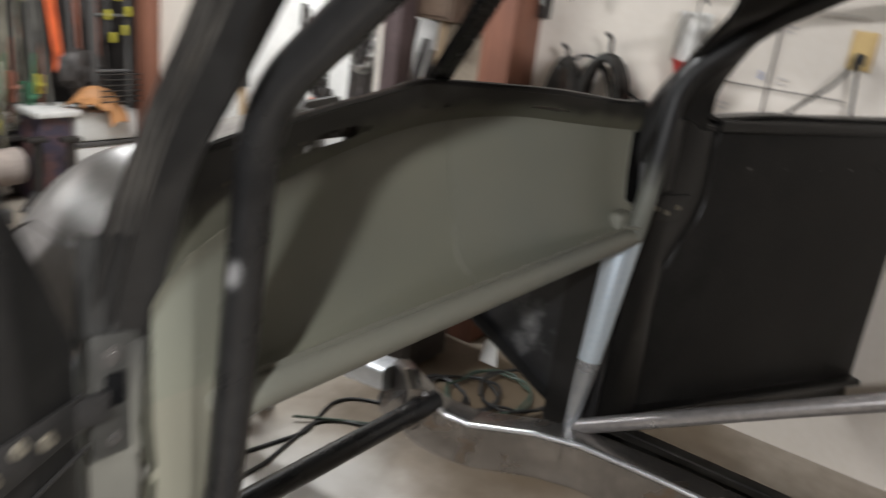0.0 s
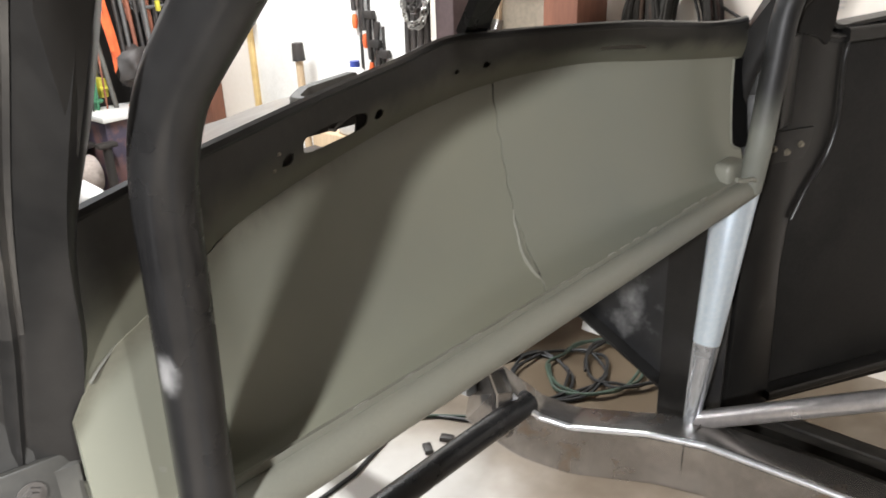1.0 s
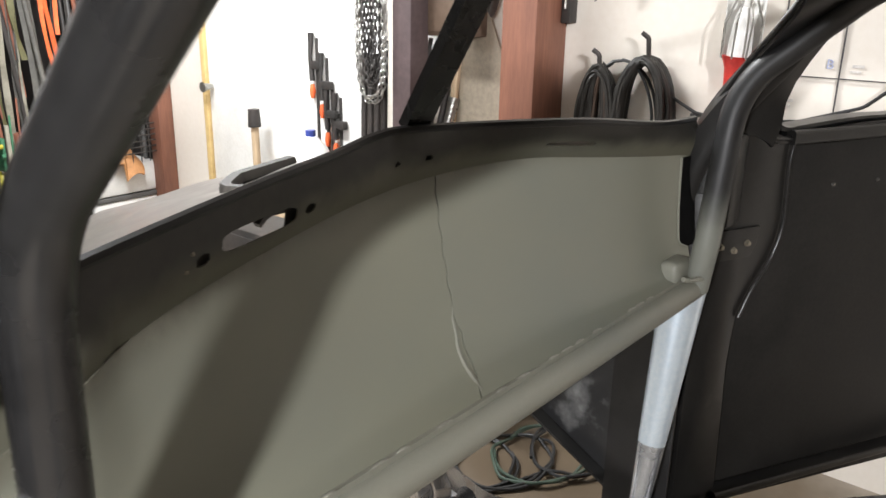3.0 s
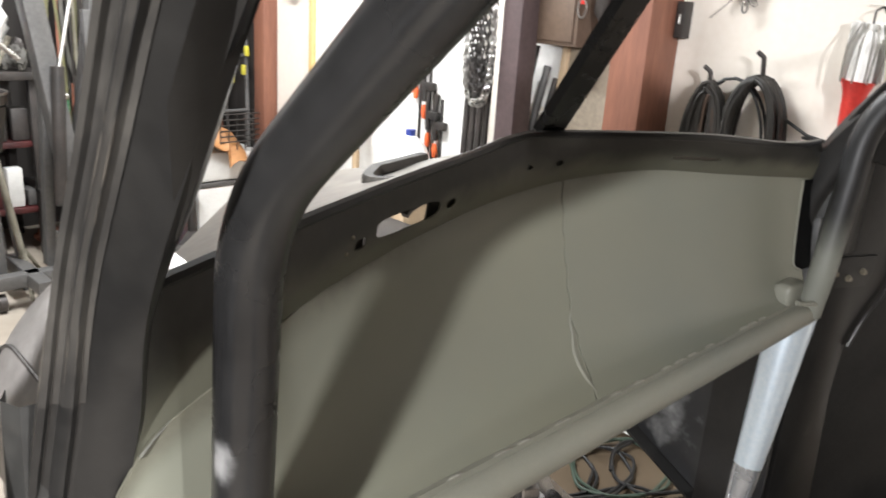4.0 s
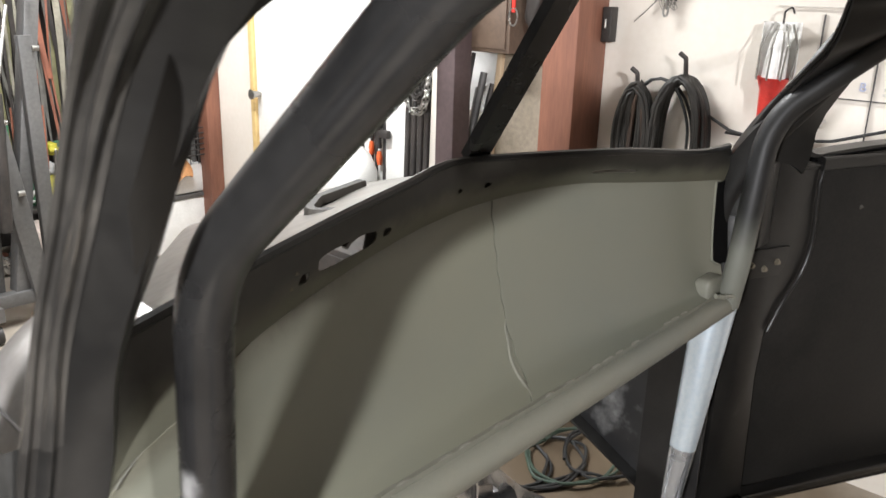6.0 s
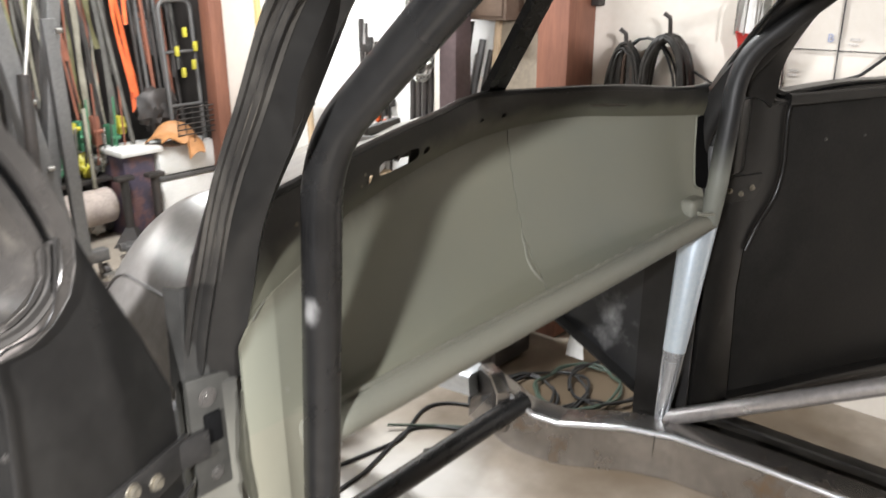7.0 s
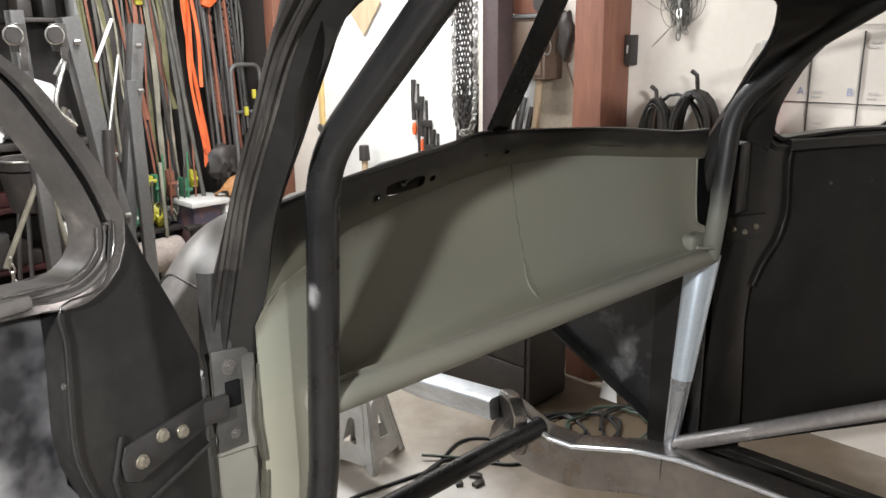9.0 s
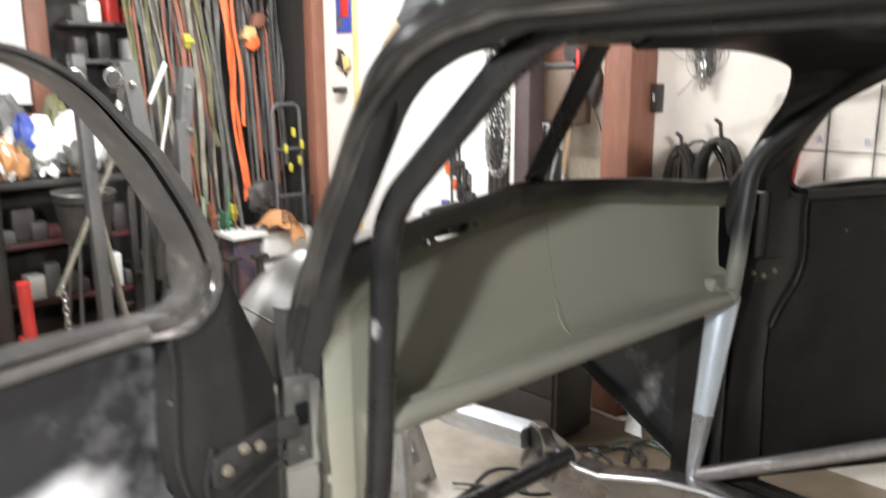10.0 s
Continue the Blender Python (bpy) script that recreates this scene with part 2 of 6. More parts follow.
POST_DIM = material("post_steel_dim", (0.55, 0.59, 0.63), 0.25, 0.85, second=(0.40, 0.42, 0.45), scale=6, grain=120, bump=0.03, depth=0.0005, rough_var=0.08)



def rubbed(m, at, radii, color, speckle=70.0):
    """A soft-edged spot of another colour, round a point of the object."""
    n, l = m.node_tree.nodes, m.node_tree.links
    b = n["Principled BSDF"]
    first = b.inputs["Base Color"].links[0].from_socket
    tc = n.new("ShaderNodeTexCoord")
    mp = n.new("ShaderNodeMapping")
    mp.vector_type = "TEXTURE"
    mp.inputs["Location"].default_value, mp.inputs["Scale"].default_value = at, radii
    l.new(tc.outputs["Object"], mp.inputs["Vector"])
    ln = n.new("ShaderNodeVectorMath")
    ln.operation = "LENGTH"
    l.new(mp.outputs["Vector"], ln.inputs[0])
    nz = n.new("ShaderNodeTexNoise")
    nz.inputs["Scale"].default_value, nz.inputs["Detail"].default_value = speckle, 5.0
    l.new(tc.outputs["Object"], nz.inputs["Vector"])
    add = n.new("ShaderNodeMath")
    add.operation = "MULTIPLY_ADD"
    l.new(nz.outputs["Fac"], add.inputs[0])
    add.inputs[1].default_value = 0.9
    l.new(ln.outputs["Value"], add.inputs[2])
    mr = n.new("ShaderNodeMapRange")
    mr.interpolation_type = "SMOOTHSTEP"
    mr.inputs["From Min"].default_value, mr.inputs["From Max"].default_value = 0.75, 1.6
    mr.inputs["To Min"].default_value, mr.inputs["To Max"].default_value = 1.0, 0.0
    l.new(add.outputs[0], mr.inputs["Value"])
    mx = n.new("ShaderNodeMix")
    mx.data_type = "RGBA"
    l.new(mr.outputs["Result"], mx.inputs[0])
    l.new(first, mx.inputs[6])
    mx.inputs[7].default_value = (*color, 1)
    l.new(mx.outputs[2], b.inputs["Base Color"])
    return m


def fade_z(name, low, high, at, width, ragged=0.05, scale=14.0, rough=0.45):
    """One colour fading into another, for sprayed paint and painted-in shade: low below the height `at`, high above it,
    with a ragged soft edge.
    """
    m = material(name, high, rough, second=tuple(1.8 * k for k in high), scale=7, grain=80, bump=0.1, depth=0.001)
    n, l = m.node_tree.nodes, m.node_tree.links
    b = n["Principled BSDF"]
    first = b.inputs["Base Color"].links[0].from_socket
    tc = n.new("ShaderNodeTexCoord")
    sep = n.new("ShaderNodeSeparateXYZ")
    l.new(tc.outputs["Object"], sep.inputs["Vector"])
    nz = n.new("ShaderNodeTexNoise")
    nz.inputs["Scale"].default_value, nz.inputs["Detail"].default_value = scale, 6.0
    l.new(tc.outputs["Object"], nz.inputs["Vector"])
    add = n.new("ShaderNodeMath")
    add.operation = "MULTIPLY_ADD"
    l.new(nz.outputs["Fac"], add.inputs[0])
    add.inputs[1].default_value = ragged * 2
    l.new(sep.outputs["Z"], add.inputs[2])
    mr = n.new("ShaderNodeMapRange")
    mr.interpolation_type = "SMOOTHSTEP"
    mr.inputs["From Min"].default_value, mr.inputs["From Max"].default_value = at + ragged - width / 2, at + ragged + width / 2
    l.new(add.outputs[0], mr.inputs["Value"])
    low_noise = n.new("ShaderNodeMix")
    low_noise.data_type = "RGBA"
    l.new(nz.outputs["Fac"], low_noise.inputs[0])
    low_noise.inputs[6].default_value, low_noise.inputs[7].default_value = (*low, 1), (*(0.75 * k for k in low), 1)
    mx = n.new("ShaderNodeMix")
    mx.data_type = "RGBA"
    l.new(mr.outputs["Result"], mx.inputs[0])
    l.new(low_noise.outputs[2], mx.inputs[6])
    l.new(first, mx.inputs[7])
    l.new(mx.outputs[2], b.inputs["Base Color"])
    return m


# a dark brown patch beyond the car, then a paler one nearer
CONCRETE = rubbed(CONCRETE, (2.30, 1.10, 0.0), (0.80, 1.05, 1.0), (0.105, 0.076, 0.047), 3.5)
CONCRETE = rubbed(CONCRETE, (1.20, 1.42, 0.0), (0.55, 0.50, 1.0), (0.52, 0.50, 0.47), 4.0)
RIM_WORN = material("rim_rubbed_bare", (0.11, 0.10, 0.09), 0.35, 0.3, second=(0.025, 0.024, 0.022), mix=(0.4, 0.6), scale=30, grain=80, bump=0.05, depth=0.0005)
# worn grey frame paint with a pale spot at the lower corner
FRAME_PALE_CORNER = rubbed(material("worn_grey_frame_pale_corner", (0.062, 0.057, 0.052), 0.30, 0.2, second=(0.03, 0.028, 0.026), scale=8, grain=60, bump=0.1, depth=0.001, spots=(0.17, 0.155, 0.13), spot_range=(0.58, 0.9), spot_scale=14, spec=0.4), (0.205, 0.714, 1.152), (0.045, 0.05, 0.012), (0.50, 0.45, 0.42))
# black tube paint with one small pale spot
TUBE_PALE_SPOT = rubbed(material("black_tube_paint_pale_spot", (0.009, 0.0088, 0.0088), 0.27, second=(0.016, 0.0155, 0.015), scale=9, grain=60, bump=0.05, depth=0.001, spots=(0.07, 0.066, 0.06), spot_range=(0.66, 0.95), spot_scale=22), (0.499, 0.671, 1.090), (0.013, 0.013, 0.021), (0.22, 0.216, 0.21))
TUBE_FADE = fade_z("olive_to_black_tube", (0.17, 0.174, 0.148), (0.008, 0.008, 0.008), 1.06, 0.10, 0.02)
# the dark upper colour paints the pillar's shadow onto the kick panel
KICK_FADE = fade_z("olive_kick_shaded_top", (0.215, 0.206, 0.157), (0.022, 0.022, 0.017), 1.04, 0.10, 0.05, 9.0)
# dusty grey that turns near black towards the top
HINGE_FADE = fade_z("grey_pillar_dark_top", (0.135, 0.130, 0.108), (0.018, 0.0175, 0.016), 0.955, 0.16, 0.05, 18)
# over the dust, a pale patch paints a soft reflection in the gloss
DUSTY_SHEEN_BLACK = rubbed(DUSTY_SHEEN_BLACK, (0.05, 0.685, 0.965), (0.115, 0.30, 0.062), (0.60, 0.595, 0.58), 11)
PILLAR_GREY = material("dusty_pillar_metal", (0.045, 0.0435, 0.038), 0.45, 0.1, second=(0.020, 0.0195, 0.0175), mix=(0.4, 0.62), scale=9, grain=80, bump=0.12, depth=0.001)

# ---- mesh helpers ----


def mesh_object(name, bm, mat, smooth=40):
    me = bpy.data.meshes.new(name)
    bmesh.ops.recalc_face_normals(bm, faces=bm.faces[:])
    bm.to_mesh(me)
    bm.free()
    me.materials.append(mat)
    if smooth:
        me.polygons.foreach_set("use_smooth", [True] * len(me.polygons))
        me.set_sharp_from_angle(angle=radians(smooth))
    return new(name, me)


def part(name, bm, mat, parent, label="", smooth=40):
    ob = mesh_object(name, bm, mat, smooth)
    ob.parent = parent
    if parent.type == "EMPTY":
        ob.matrix_parent_inverse = parent.matrix_basis.inverted()
    return tagged(ob, label)


def thing(name, at, label, category, group=""):
    ob = new(name)
    ob.matrix_basis = Matrix.Translation(at)
    ob.empty_display_size = 0.05
    return tagged(ob, label, category, group)


def solid(name, bm, mat, label, category, group="", kind="", smooth=40):
    return tagged(mesh_object(name, bm, mat, smooth), label, category, group, kind)


def join(*bms):
    out = bmesh.new()
    for b in bms:
        me = bpy.data.meshes.new("tmp")
        b.to_mesh(me)
        b.free()
        out.from_mesh(me)
        bpy.data.meshes.remove(me)
    return out


def box(lo, hi, bevel=0.004, seg=2):
    bm = bmesh.new()
    lo, hi = Vector(lo), Vector(hi)
    bmesh.ops.create_cube(bm, size=1)
    for v in bm.verts:
        v.co = Vector([(lo[i] + hi[i]) / 2 + v.co[i] * (hi[i] - lo[i]) for i in range(3)])
    if bevel:
        bmesh.ops.bevel(bm, geom=bm.edges[:], offset=bevel, segments=seg, profile=0.5, affect="EDGES")
    return bm


def moved(bm, m):
    bmesh.ops.transform(bm, matrix=m, verts=bm.verts[:])
    return bm


def fillet(points, radius=0.1, steps=8):
    """A polyline with its inner corners rounded."""
    pts = [Vector(p) for p in points]
    out = [pts[0]]
    for a, b, c in zip(pts, pts[1:], pts[2:]):
        u, v = (a - b), (c - b)
        ang = u.angle(v)
        if ang > radians(178):
            out.append(b)
            continue
        d = min(radius / math.tan(ang / 2), u.length * 0.49, v.length * 0.49)
        p, q = b + u.normalized() * d, b + v.normalized() * d
        for k in range(steps + 1):
            t = k / steps
            out.append((1 - t) ** 2 * p + 2 * t * (1 - t) * b + t * t * q)
    out.append(pts[-1])
    return out


def sweep(path, profile, up=(0, 0, 1), cap=True, closed=True, twist=0.0):
    """A profile [(side, up)] carried along a path."""
    path = [Vector(p) for p in path]
    bm = bmesh.new()
    rings = []
    side0 = None
    for i, p in enumerate(path):
        d = (path[min(i + 1, len(path) - 1)] - path[max(i - 1, 0)]).normalized()
        if side0 is None:
            ref = Vector(up)
            if abs(d.dot(ref)) > 0.95:
                ref = Vector((1, 0, 0))
            s = d.cross(ref).normalized()
        else:
            s = (side0 - d * side0.dot(d)).normalized()
        side0 = s
        w = s.cross(d).normalized()
        prof = profile(i / (len(path) - 1)) if callable(profile) else profile
        rings.append([bm.verts.new(p + s * a + w * b) for a, b in prof])
    for r, q in zip(rings, rings[1:]):
        n = len(r)
        for k in range(n if closed else n - 1):
            bm.faces.new((r[k], r[(k + 1) % n], q[(k + 1) % n], q[k]))
    if cap and closed:
        bm.faces.new(rings[0][::-1])
        bm.faces.new(rings[-1])
    return bm


def circle(r, n=16):
    return [(r * math.cos(2 * math.pi * k / n), r * math.sin(2 * math.pi * k / n)) for k in range(n)]


def rounded(w, h, r, n=4):
    """A rounded rectangle profile."""
    out = []
    for cx, cy, a in ((w - r, h - r, 0), (-w + r, h - r, 90), (-w + r, -h + r, 180), (w - r, -h + r, 270)):
        out += [(cx + r * math.cos(radians(a + 90 * k / n)), cy + r * math.sin(radians(a + 90 * k / n))) for k in range(n + 1)]
    return out


def tube(points, r, bend=0.1, n=16, steps=8):
    return sweep(fillet(points, bend, steps), circle(r, n))


def grid(fn, nu, nv, thick=0.0, skip=None):
    """A sheet fn(u, v) over the unit square, which is also its UV map; skip(u, v) leaves holes; thick gives it a back."""
    bm = bmesh.new()
    uv = bm.loops.layers.uv.new("sheet")
    vs = [[bm.verts.new(fn(i / nu, j / nv)) for j in range(nv + 1)] for i in range(nu + 1)]
    for i in range(nu):
        for j in range(nv):
            if not (skip and skip((i + 0.5) / nu, (j + 0.5) / nv)):
                f = bm.faces.new((vs[i][j], vs[i + 1][j], vs[i + 1][j + 1], vs[i][j + 1]))
                for lp, (a, c) in zip(f.loops, ((i, j), (i + 1, j), (i + 1, j + 1), (i, j + 1))):
                    lp[uv].uv = (a / nu, c / nv)
    loose = [v for v in bm.verts if not v.link_faces]
    bmesh.ops.delete(bm, geom=loose, context="VERTS")
    if thick:
        bmesh.ops.recalc_face_normals(bm, faces=bm.faces[:])
        bmesh.ops.solidify(bm, geom=bm.faces[:], thickness=thick)
    return bm


def ring_plate(outer, inner, frame_of, thick):
    """A plate between two outlines of equal count, in the plane of frame_of(s, z, d)."""
    bm = bmesh.new()
    n = len(outer)
    lay = [[bm.verts.new(frame_of(s, z, d)) for s, z in loop] for d in (0, thick) for loop in (outer, inner)]
    fo, fi, bo, bi = lay
    for k in range(n):
        j = (k + 1) % n
        bm.faces.new((fo[k], fo[j], fi[j], fi[k]))
        bm.faces.new((bo[j], bo[k], bi[k], bi[j]))
        bm.faces.new((fo[j], fo[k], bo[k], bo[j]))
        bm.faces.new((fi[k], fi[j], bi[j], bi[k]))
    return bm


def plate(outline, frame_of, thick, bevel=0.0):
    """A plate of any outline [(s, z)] in the plane of frame_of(s, z, d)."""
    bm = bmesh.new()
    f = [bm.verts.new(frame_of(s, z, 0)) for s, z in outline]
    b = [bm.verts.new(frame_of(s, z, thick)) for s, z in outline]
    bm.faces.new(f)
    bm.faces.new(b[::-1])
    n = len(f)
    for k in range(n):
        bm.faces.new((f[k], b[k], b[(k + 1) % n], f[(k + 1) % n]))
    if bevel:
        bmesh.ops.recalc_face_normals(bm, faces=bm.faces[:])
        bmesh.ops.bevel(bm, geom=bm.edges[:], offset=bevel, segments=2, profile=0.5, affect="EDGES")
    return bm


def smooth_line(points, n):
    """n points evenly along a Catmull-Rom curve through 2D or 3D points."""
    p = [Vector(q) for q in points]
    p = [2 * p[0] - p[1], *p, 2 * p[-1] - p[-2]]
    dense = []
    for i in range(1, len(p) - 2):
        for k in range(24):
            t = k / 24
            a, b, c, d = p[i - 1:i + 3]
            dense.append(0.5 * (2 * b + (c - a) * t + (2 * a - 5 * b + 4 * c - d) * t * t + (3 * b - a - 3 * c + d) * t ** 3))
    dense.append(p[-2])
    run = [0.0]
    for a, b in zip(dense, dense[1:]):
        run.append(run[-1] + (b - a).length)
    out, j = [], 0
    for k in range(n):
        want = run[-1] * k / (n - 1)
        while j < len(run) - 2 and run[j + 1] < want:
            j += 1
        t = (want - run[j]) / max(1e-9, run[j + 1] - run[j])
        out.append(dense[j].lerp(dense[j + 1], min(1, max(0, t))))
    return out


def bolt_head(at, axis, r=0.009, h=0.006):
    bm = bmesh.new()
    bmesh.ops.create_cone(bm, cap_ends=True, segments=6, radius1=r, radius2=r * 0.92, depth=h)
    bm2 = bmesh.new()
    bmesh.ops.create_cone(bm2, cap_ends=True, segments=16, radius1=r * 1.35, radius2=r * 1.3, depth=h * 0.4)
    moved(bm2, Matrix.Translation((0, 0, -h * 0.5)))
    out = join(bm, bm2)
    q = Vector(axis).to_track_quat("Z", "Y").to_matrix().to_4x4()
    return moved(out, Matrix.Translation(at) @ q)


# ---- the room ----
X_WALL, Y_BACK, X_WEST, Y_SOUTH, Z_CEIL = 2.75, 4.92, -4.6, -4.2, 2.75
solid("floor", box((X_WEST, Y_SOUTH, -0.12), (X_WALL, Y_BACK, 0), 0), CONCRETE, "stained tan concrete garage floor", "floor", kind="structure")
solid("ceiling", box((X_WEST, Y_SOUTH, Z_CEIL), (X_WALL, Y_BACK, Z_CEIL + 0.1), 0), CEILING, "grey boarded garage ceiling", "ceiling", kind="structure")
solid("wall_east", box((X_WALL, Y_SOUTH - 0.1, -0.12), (X_WALL + 0.12, Y_BACK + 0.1, Z_CEIL), 0), WALL_WHITE, "scuffed white-painted garage wall", "wall", kind="structure")
solid("wall_north", box((X_WEST - 0.1, Y_BACK, -0.12), (X_WALL, Y_BACK + 0.12, Z_CEIL), 0), DARK_WALL, "dark boarded wall behind hanging gear", "wall", kind="structure")
solid("wall_west", box((X_WEST - 0.12, Y_SOUTH, -0.12), (X_WEST, Y_BACK, Z_CEIL), 0), WALL_WHITE, "white-painted garage wall", "wall", kind="structure")
solid("wall_south", box((X_WEST - 0.1, Y_SOUTH - 0.12, -0.12), (X_WALL, Y_SOUTH, Z_CEIL), 0), WALL_WHITE, "white-painted garage wall", "wall", kind="structure")

# ---- the car shell: x runs across it, y towards its nose ----
CX = 1.07
TUBE_R = 0.0215


def mir(p):
    return (2 * CX - p[0], *p[1:])


car = thing("car_shell", (CX, 0.3, 0), "stripped black car shell with roll cage, on a bare steel frame", "car")

# roll cage
near_bar = [(0.500, 0.759, 0.36), (0.529, 0.704, 0.827), (0.521, 0.661, 1.266), (0.516, 0.433, 1.461), (0.520, 0.354, 1.514), (0.501, -1.0, 1.505)]
far_bar = [(1.628, 0.705, 0.915), (1.626, 0.694, 1.00), (1.640, 0.680, 1.262), (1.658, 0.520, 1.405), (1.655, 0.36, 1.500), (1.640, -1.0, 1.510)]


part("cage_tube", tube(near_bar, TUBE_R, 0.16, 20, 10), TUBE_PALE_SPOT, car, "satin black roll cage tube with a pale spot")
part("cage_tube", tube(far_bar, TUBE_R, 0.16, 20, 10), TUBE_FADE, car, "roll cage tube, olive primer below, satin black above")
post_lo, post_hi = Vector((1.577, 0.747, 0.432)), Vector((1.664, 0.738, 0.912))


def cage_post(t0, t1):
    return sweep([post_lo.lerp(post_hi, t0 + (t1 - t0) * k / 12) for k in range(13)], lambda t: circle(0.014 + 0.026 * (t0 + (t1 - t0) * t) ** 0.8, 32))


part("cage_post", cage_post(0.0, 0.36), POST_DIM, car, "lower half of a tapered shiny steel cage post, its darker reflection painted in")
part("cage_post", cage_post(0.358, 1.0), POST_LIT, car, "steel cage post tapering downwards, its pale blue-grey reflection painted in")
part("dash_bar", tube([(0.515, 0.700, 0.925), (1.645, 0.711, 0.915)], 0.0215, 0.1, 20), OLIVE, car, "olive-primed cross tube with weld dashes")
part("door_bar", tube([(1.584, 0.752, 0.433), (1.622, 0.312, 0.663), (1.70, -0.95, 1.32)], 0.019, 0.3, 18), BAR_STEEL, car, "bare steel diagonal door bar")

# firewall panels, split by a seam that leans
def seam_x(v):
    jog = 0.0045 * min(1.0, max(0.0, (v - 0.19) / 0.02))
    return 1.028 + 0.107 * max(0.0, v) ** 0.235 - jog + 0.0015 * math.sin(40 * v)


# the crease under the windscreen rail, and the rail's own top edge; both bow forwards to the middle of the car
CREASE = smooth_line([(0.455, 0.742, 1.020), (0.470, 0.743, 1.062), (0.50, 0.748, 1.088), (0.55, 0.757, 1.110), (0.62, 0.783, 1.126), (0.70, 0.812, 1.136), (0.85, 0.862, 1.143), (1.0, 0.890, 1.155), (1.15, 0.885, 1.169), (1.30, 0.858, 1.172), (1.45, 0.818, 1.158), (1.70, 0.760, 1.132)], 300)
RAIL_TOP = smooth_line([(0.445, 0.734, 1.186), (0.60, 0.772, 1.202), (0.80, 0.832, 1.213), (0.95, 0.872, 1.220), (1.03, 0.885, 1.229), (1.10, 0.874, 1.231), (1.35, 0.801, 1.221), (1.55, 0.760, 1.200), (1.71, 0.763, 1.193)], 300)


def along(line, x):
    """The point of a line that runs towards +x, at the given x."""
    lo, hi = 0, len(line) - 1
    while hi - lo > 1:
        mid = (lo + hi) // 2
        lo, hi = (mid, hi) if line[mid].x <= x else (lo, mid)
    a, b = line[lo], line[hi]
    return a.lerp(b, min(1.0, max(0.0, (x - a.x) / max(1e-6, b.x - a.x))))


BAR_TOP = 0.932


def wall_y(x, v):
    """The panel swells forwards above the dash bar, most of all in the middle of the car."""
    y = 0.718 + (along(CREASE, x).y - 0.718) * max(0.0, v) ** 0.36
    blend = min(1.0, max(0.0, (0.62 - x) / 0.10))
    return y + (0.748 - y) * blend


def top_z(x):
    return along(CREASE, x).z


def firewall(x0, x1):
    def f(u, v):
        a = x0(v) if callable(x0) else x0
        b = x1(v) if callable(x1) else x1
        x = a + (b - a) * u
        return Vector((x, wall_y(x, v), BAR_TOP + (top_z(x) - BAR_TOP) * v))
    return grid(f, 30, 44, 0.004)


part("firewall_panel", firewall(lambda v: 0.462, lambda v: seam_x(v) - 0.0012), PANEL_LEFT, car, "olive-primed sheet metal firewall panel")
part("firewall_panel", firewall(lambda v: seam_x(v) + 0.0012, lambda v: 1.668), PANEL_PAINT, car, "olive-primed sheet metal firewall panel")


def panel_z(x, v):
    return BAR_TOP + (top_z(x) - BAR_TOP) * v


part("seam_backing", grid(lambda u, v: Vector((seam_x(v) + 0.03 * (u - 0.5), wall_y(seam_x(v), v) + 0.009, panel_z(seam_x(v), v))), 2, 30, 0.002), DARK_IRON, car)
lap = smooth_line([(seam_x(v) - d, wall_y(seam_x(v) - d, v) - 0.0062 + 0.006 * v, panel_z(1.05, v)) for v, d in ((0.004, 0.006), (0.03, 0.011), (0.08, 0.014), (0.14, 0.014), (0.20, 0.010), (0.27, 0.004), (0.32, 0.001))], 24)
part("seam_bead", sweep(lap, lambda t: circle(0.0052 * (1 - 0.72 * t) * (1 + 0.12 * math.sin(50 * t)), 8)), OLIVE, car, "raised weld bead along a cracked seam")

# a black sheet laid on the panel paints the pocket's inner shade
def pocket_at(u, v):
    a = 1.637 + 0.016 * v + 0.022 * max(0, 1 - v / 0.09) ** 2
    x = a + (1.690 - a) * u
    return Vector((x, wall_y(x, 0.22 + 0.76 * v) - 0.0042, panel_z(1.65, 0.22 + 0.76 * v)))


part("edge_pocket", grid(pocket_at, 6, 30, 0.002), FELT_AND_DARK, car, "black sheet for the shade in the pocket between panel and cage tube")
part("pocket_lip", sweep([pocket_at(0, k / 24) + Vector((-0.001, -0.001, 0)) for k in range(25)], circle(0.0022, 6)), OLIVE, car, "rolled olive edge of the pocket")

# weld dashes on a soft fillet between the dash bar and the panel
part("weld_fillet", sweep([(0.53 + 1.08 * k / 30, 0.7105 + 0.0097 * k / 30, 0.9362 - 0.0108 * k / 30) for k in range(31)], [(-0.010, 0.006), (-0.002, 0.0072), (0.005, 0.010), (0.0085, 0.018), (0.0085, -0.008), (-0.010, -0.008)]), OLIVE, car, "soft olive weld fillet")
rnd = random.Random(3)
x = 0.60
while x < 1.60:
    w = rnd.uniform(0.012, 0.022)
    bm = bmesh.new()
    bmesh.ops.create_icosphere(bm, subdivisions=2, radius=1)
    part("weld_bead", moved(bm, Matrix.Translation((x, 0.7105 + 0.011 * (x - 0.52), 0.9452 - 0.010 * (x - 0.52))) @ Matrix.Diagonal((w * 0.75, rnd.uniform(0.0028, 0.0038), rnd.uniform(0.0018, 0.0026), 1))), WELD_OLIVE, car, "pale weld dash")
    x += rnd.choice((0.028, 0.035, 0.05, 0.07, 0.11))
gusset = box((1.570, 0.714, 0.928), (1.636, 0.752, 0.970), 0.013, 5)
for v in gusset.verts:
    v.co += 0.003 * noise.noise_vector(v.co * 45)
part("bar_gusset", gusset, OLIVE, car, "softly rounded olive welded gusset")
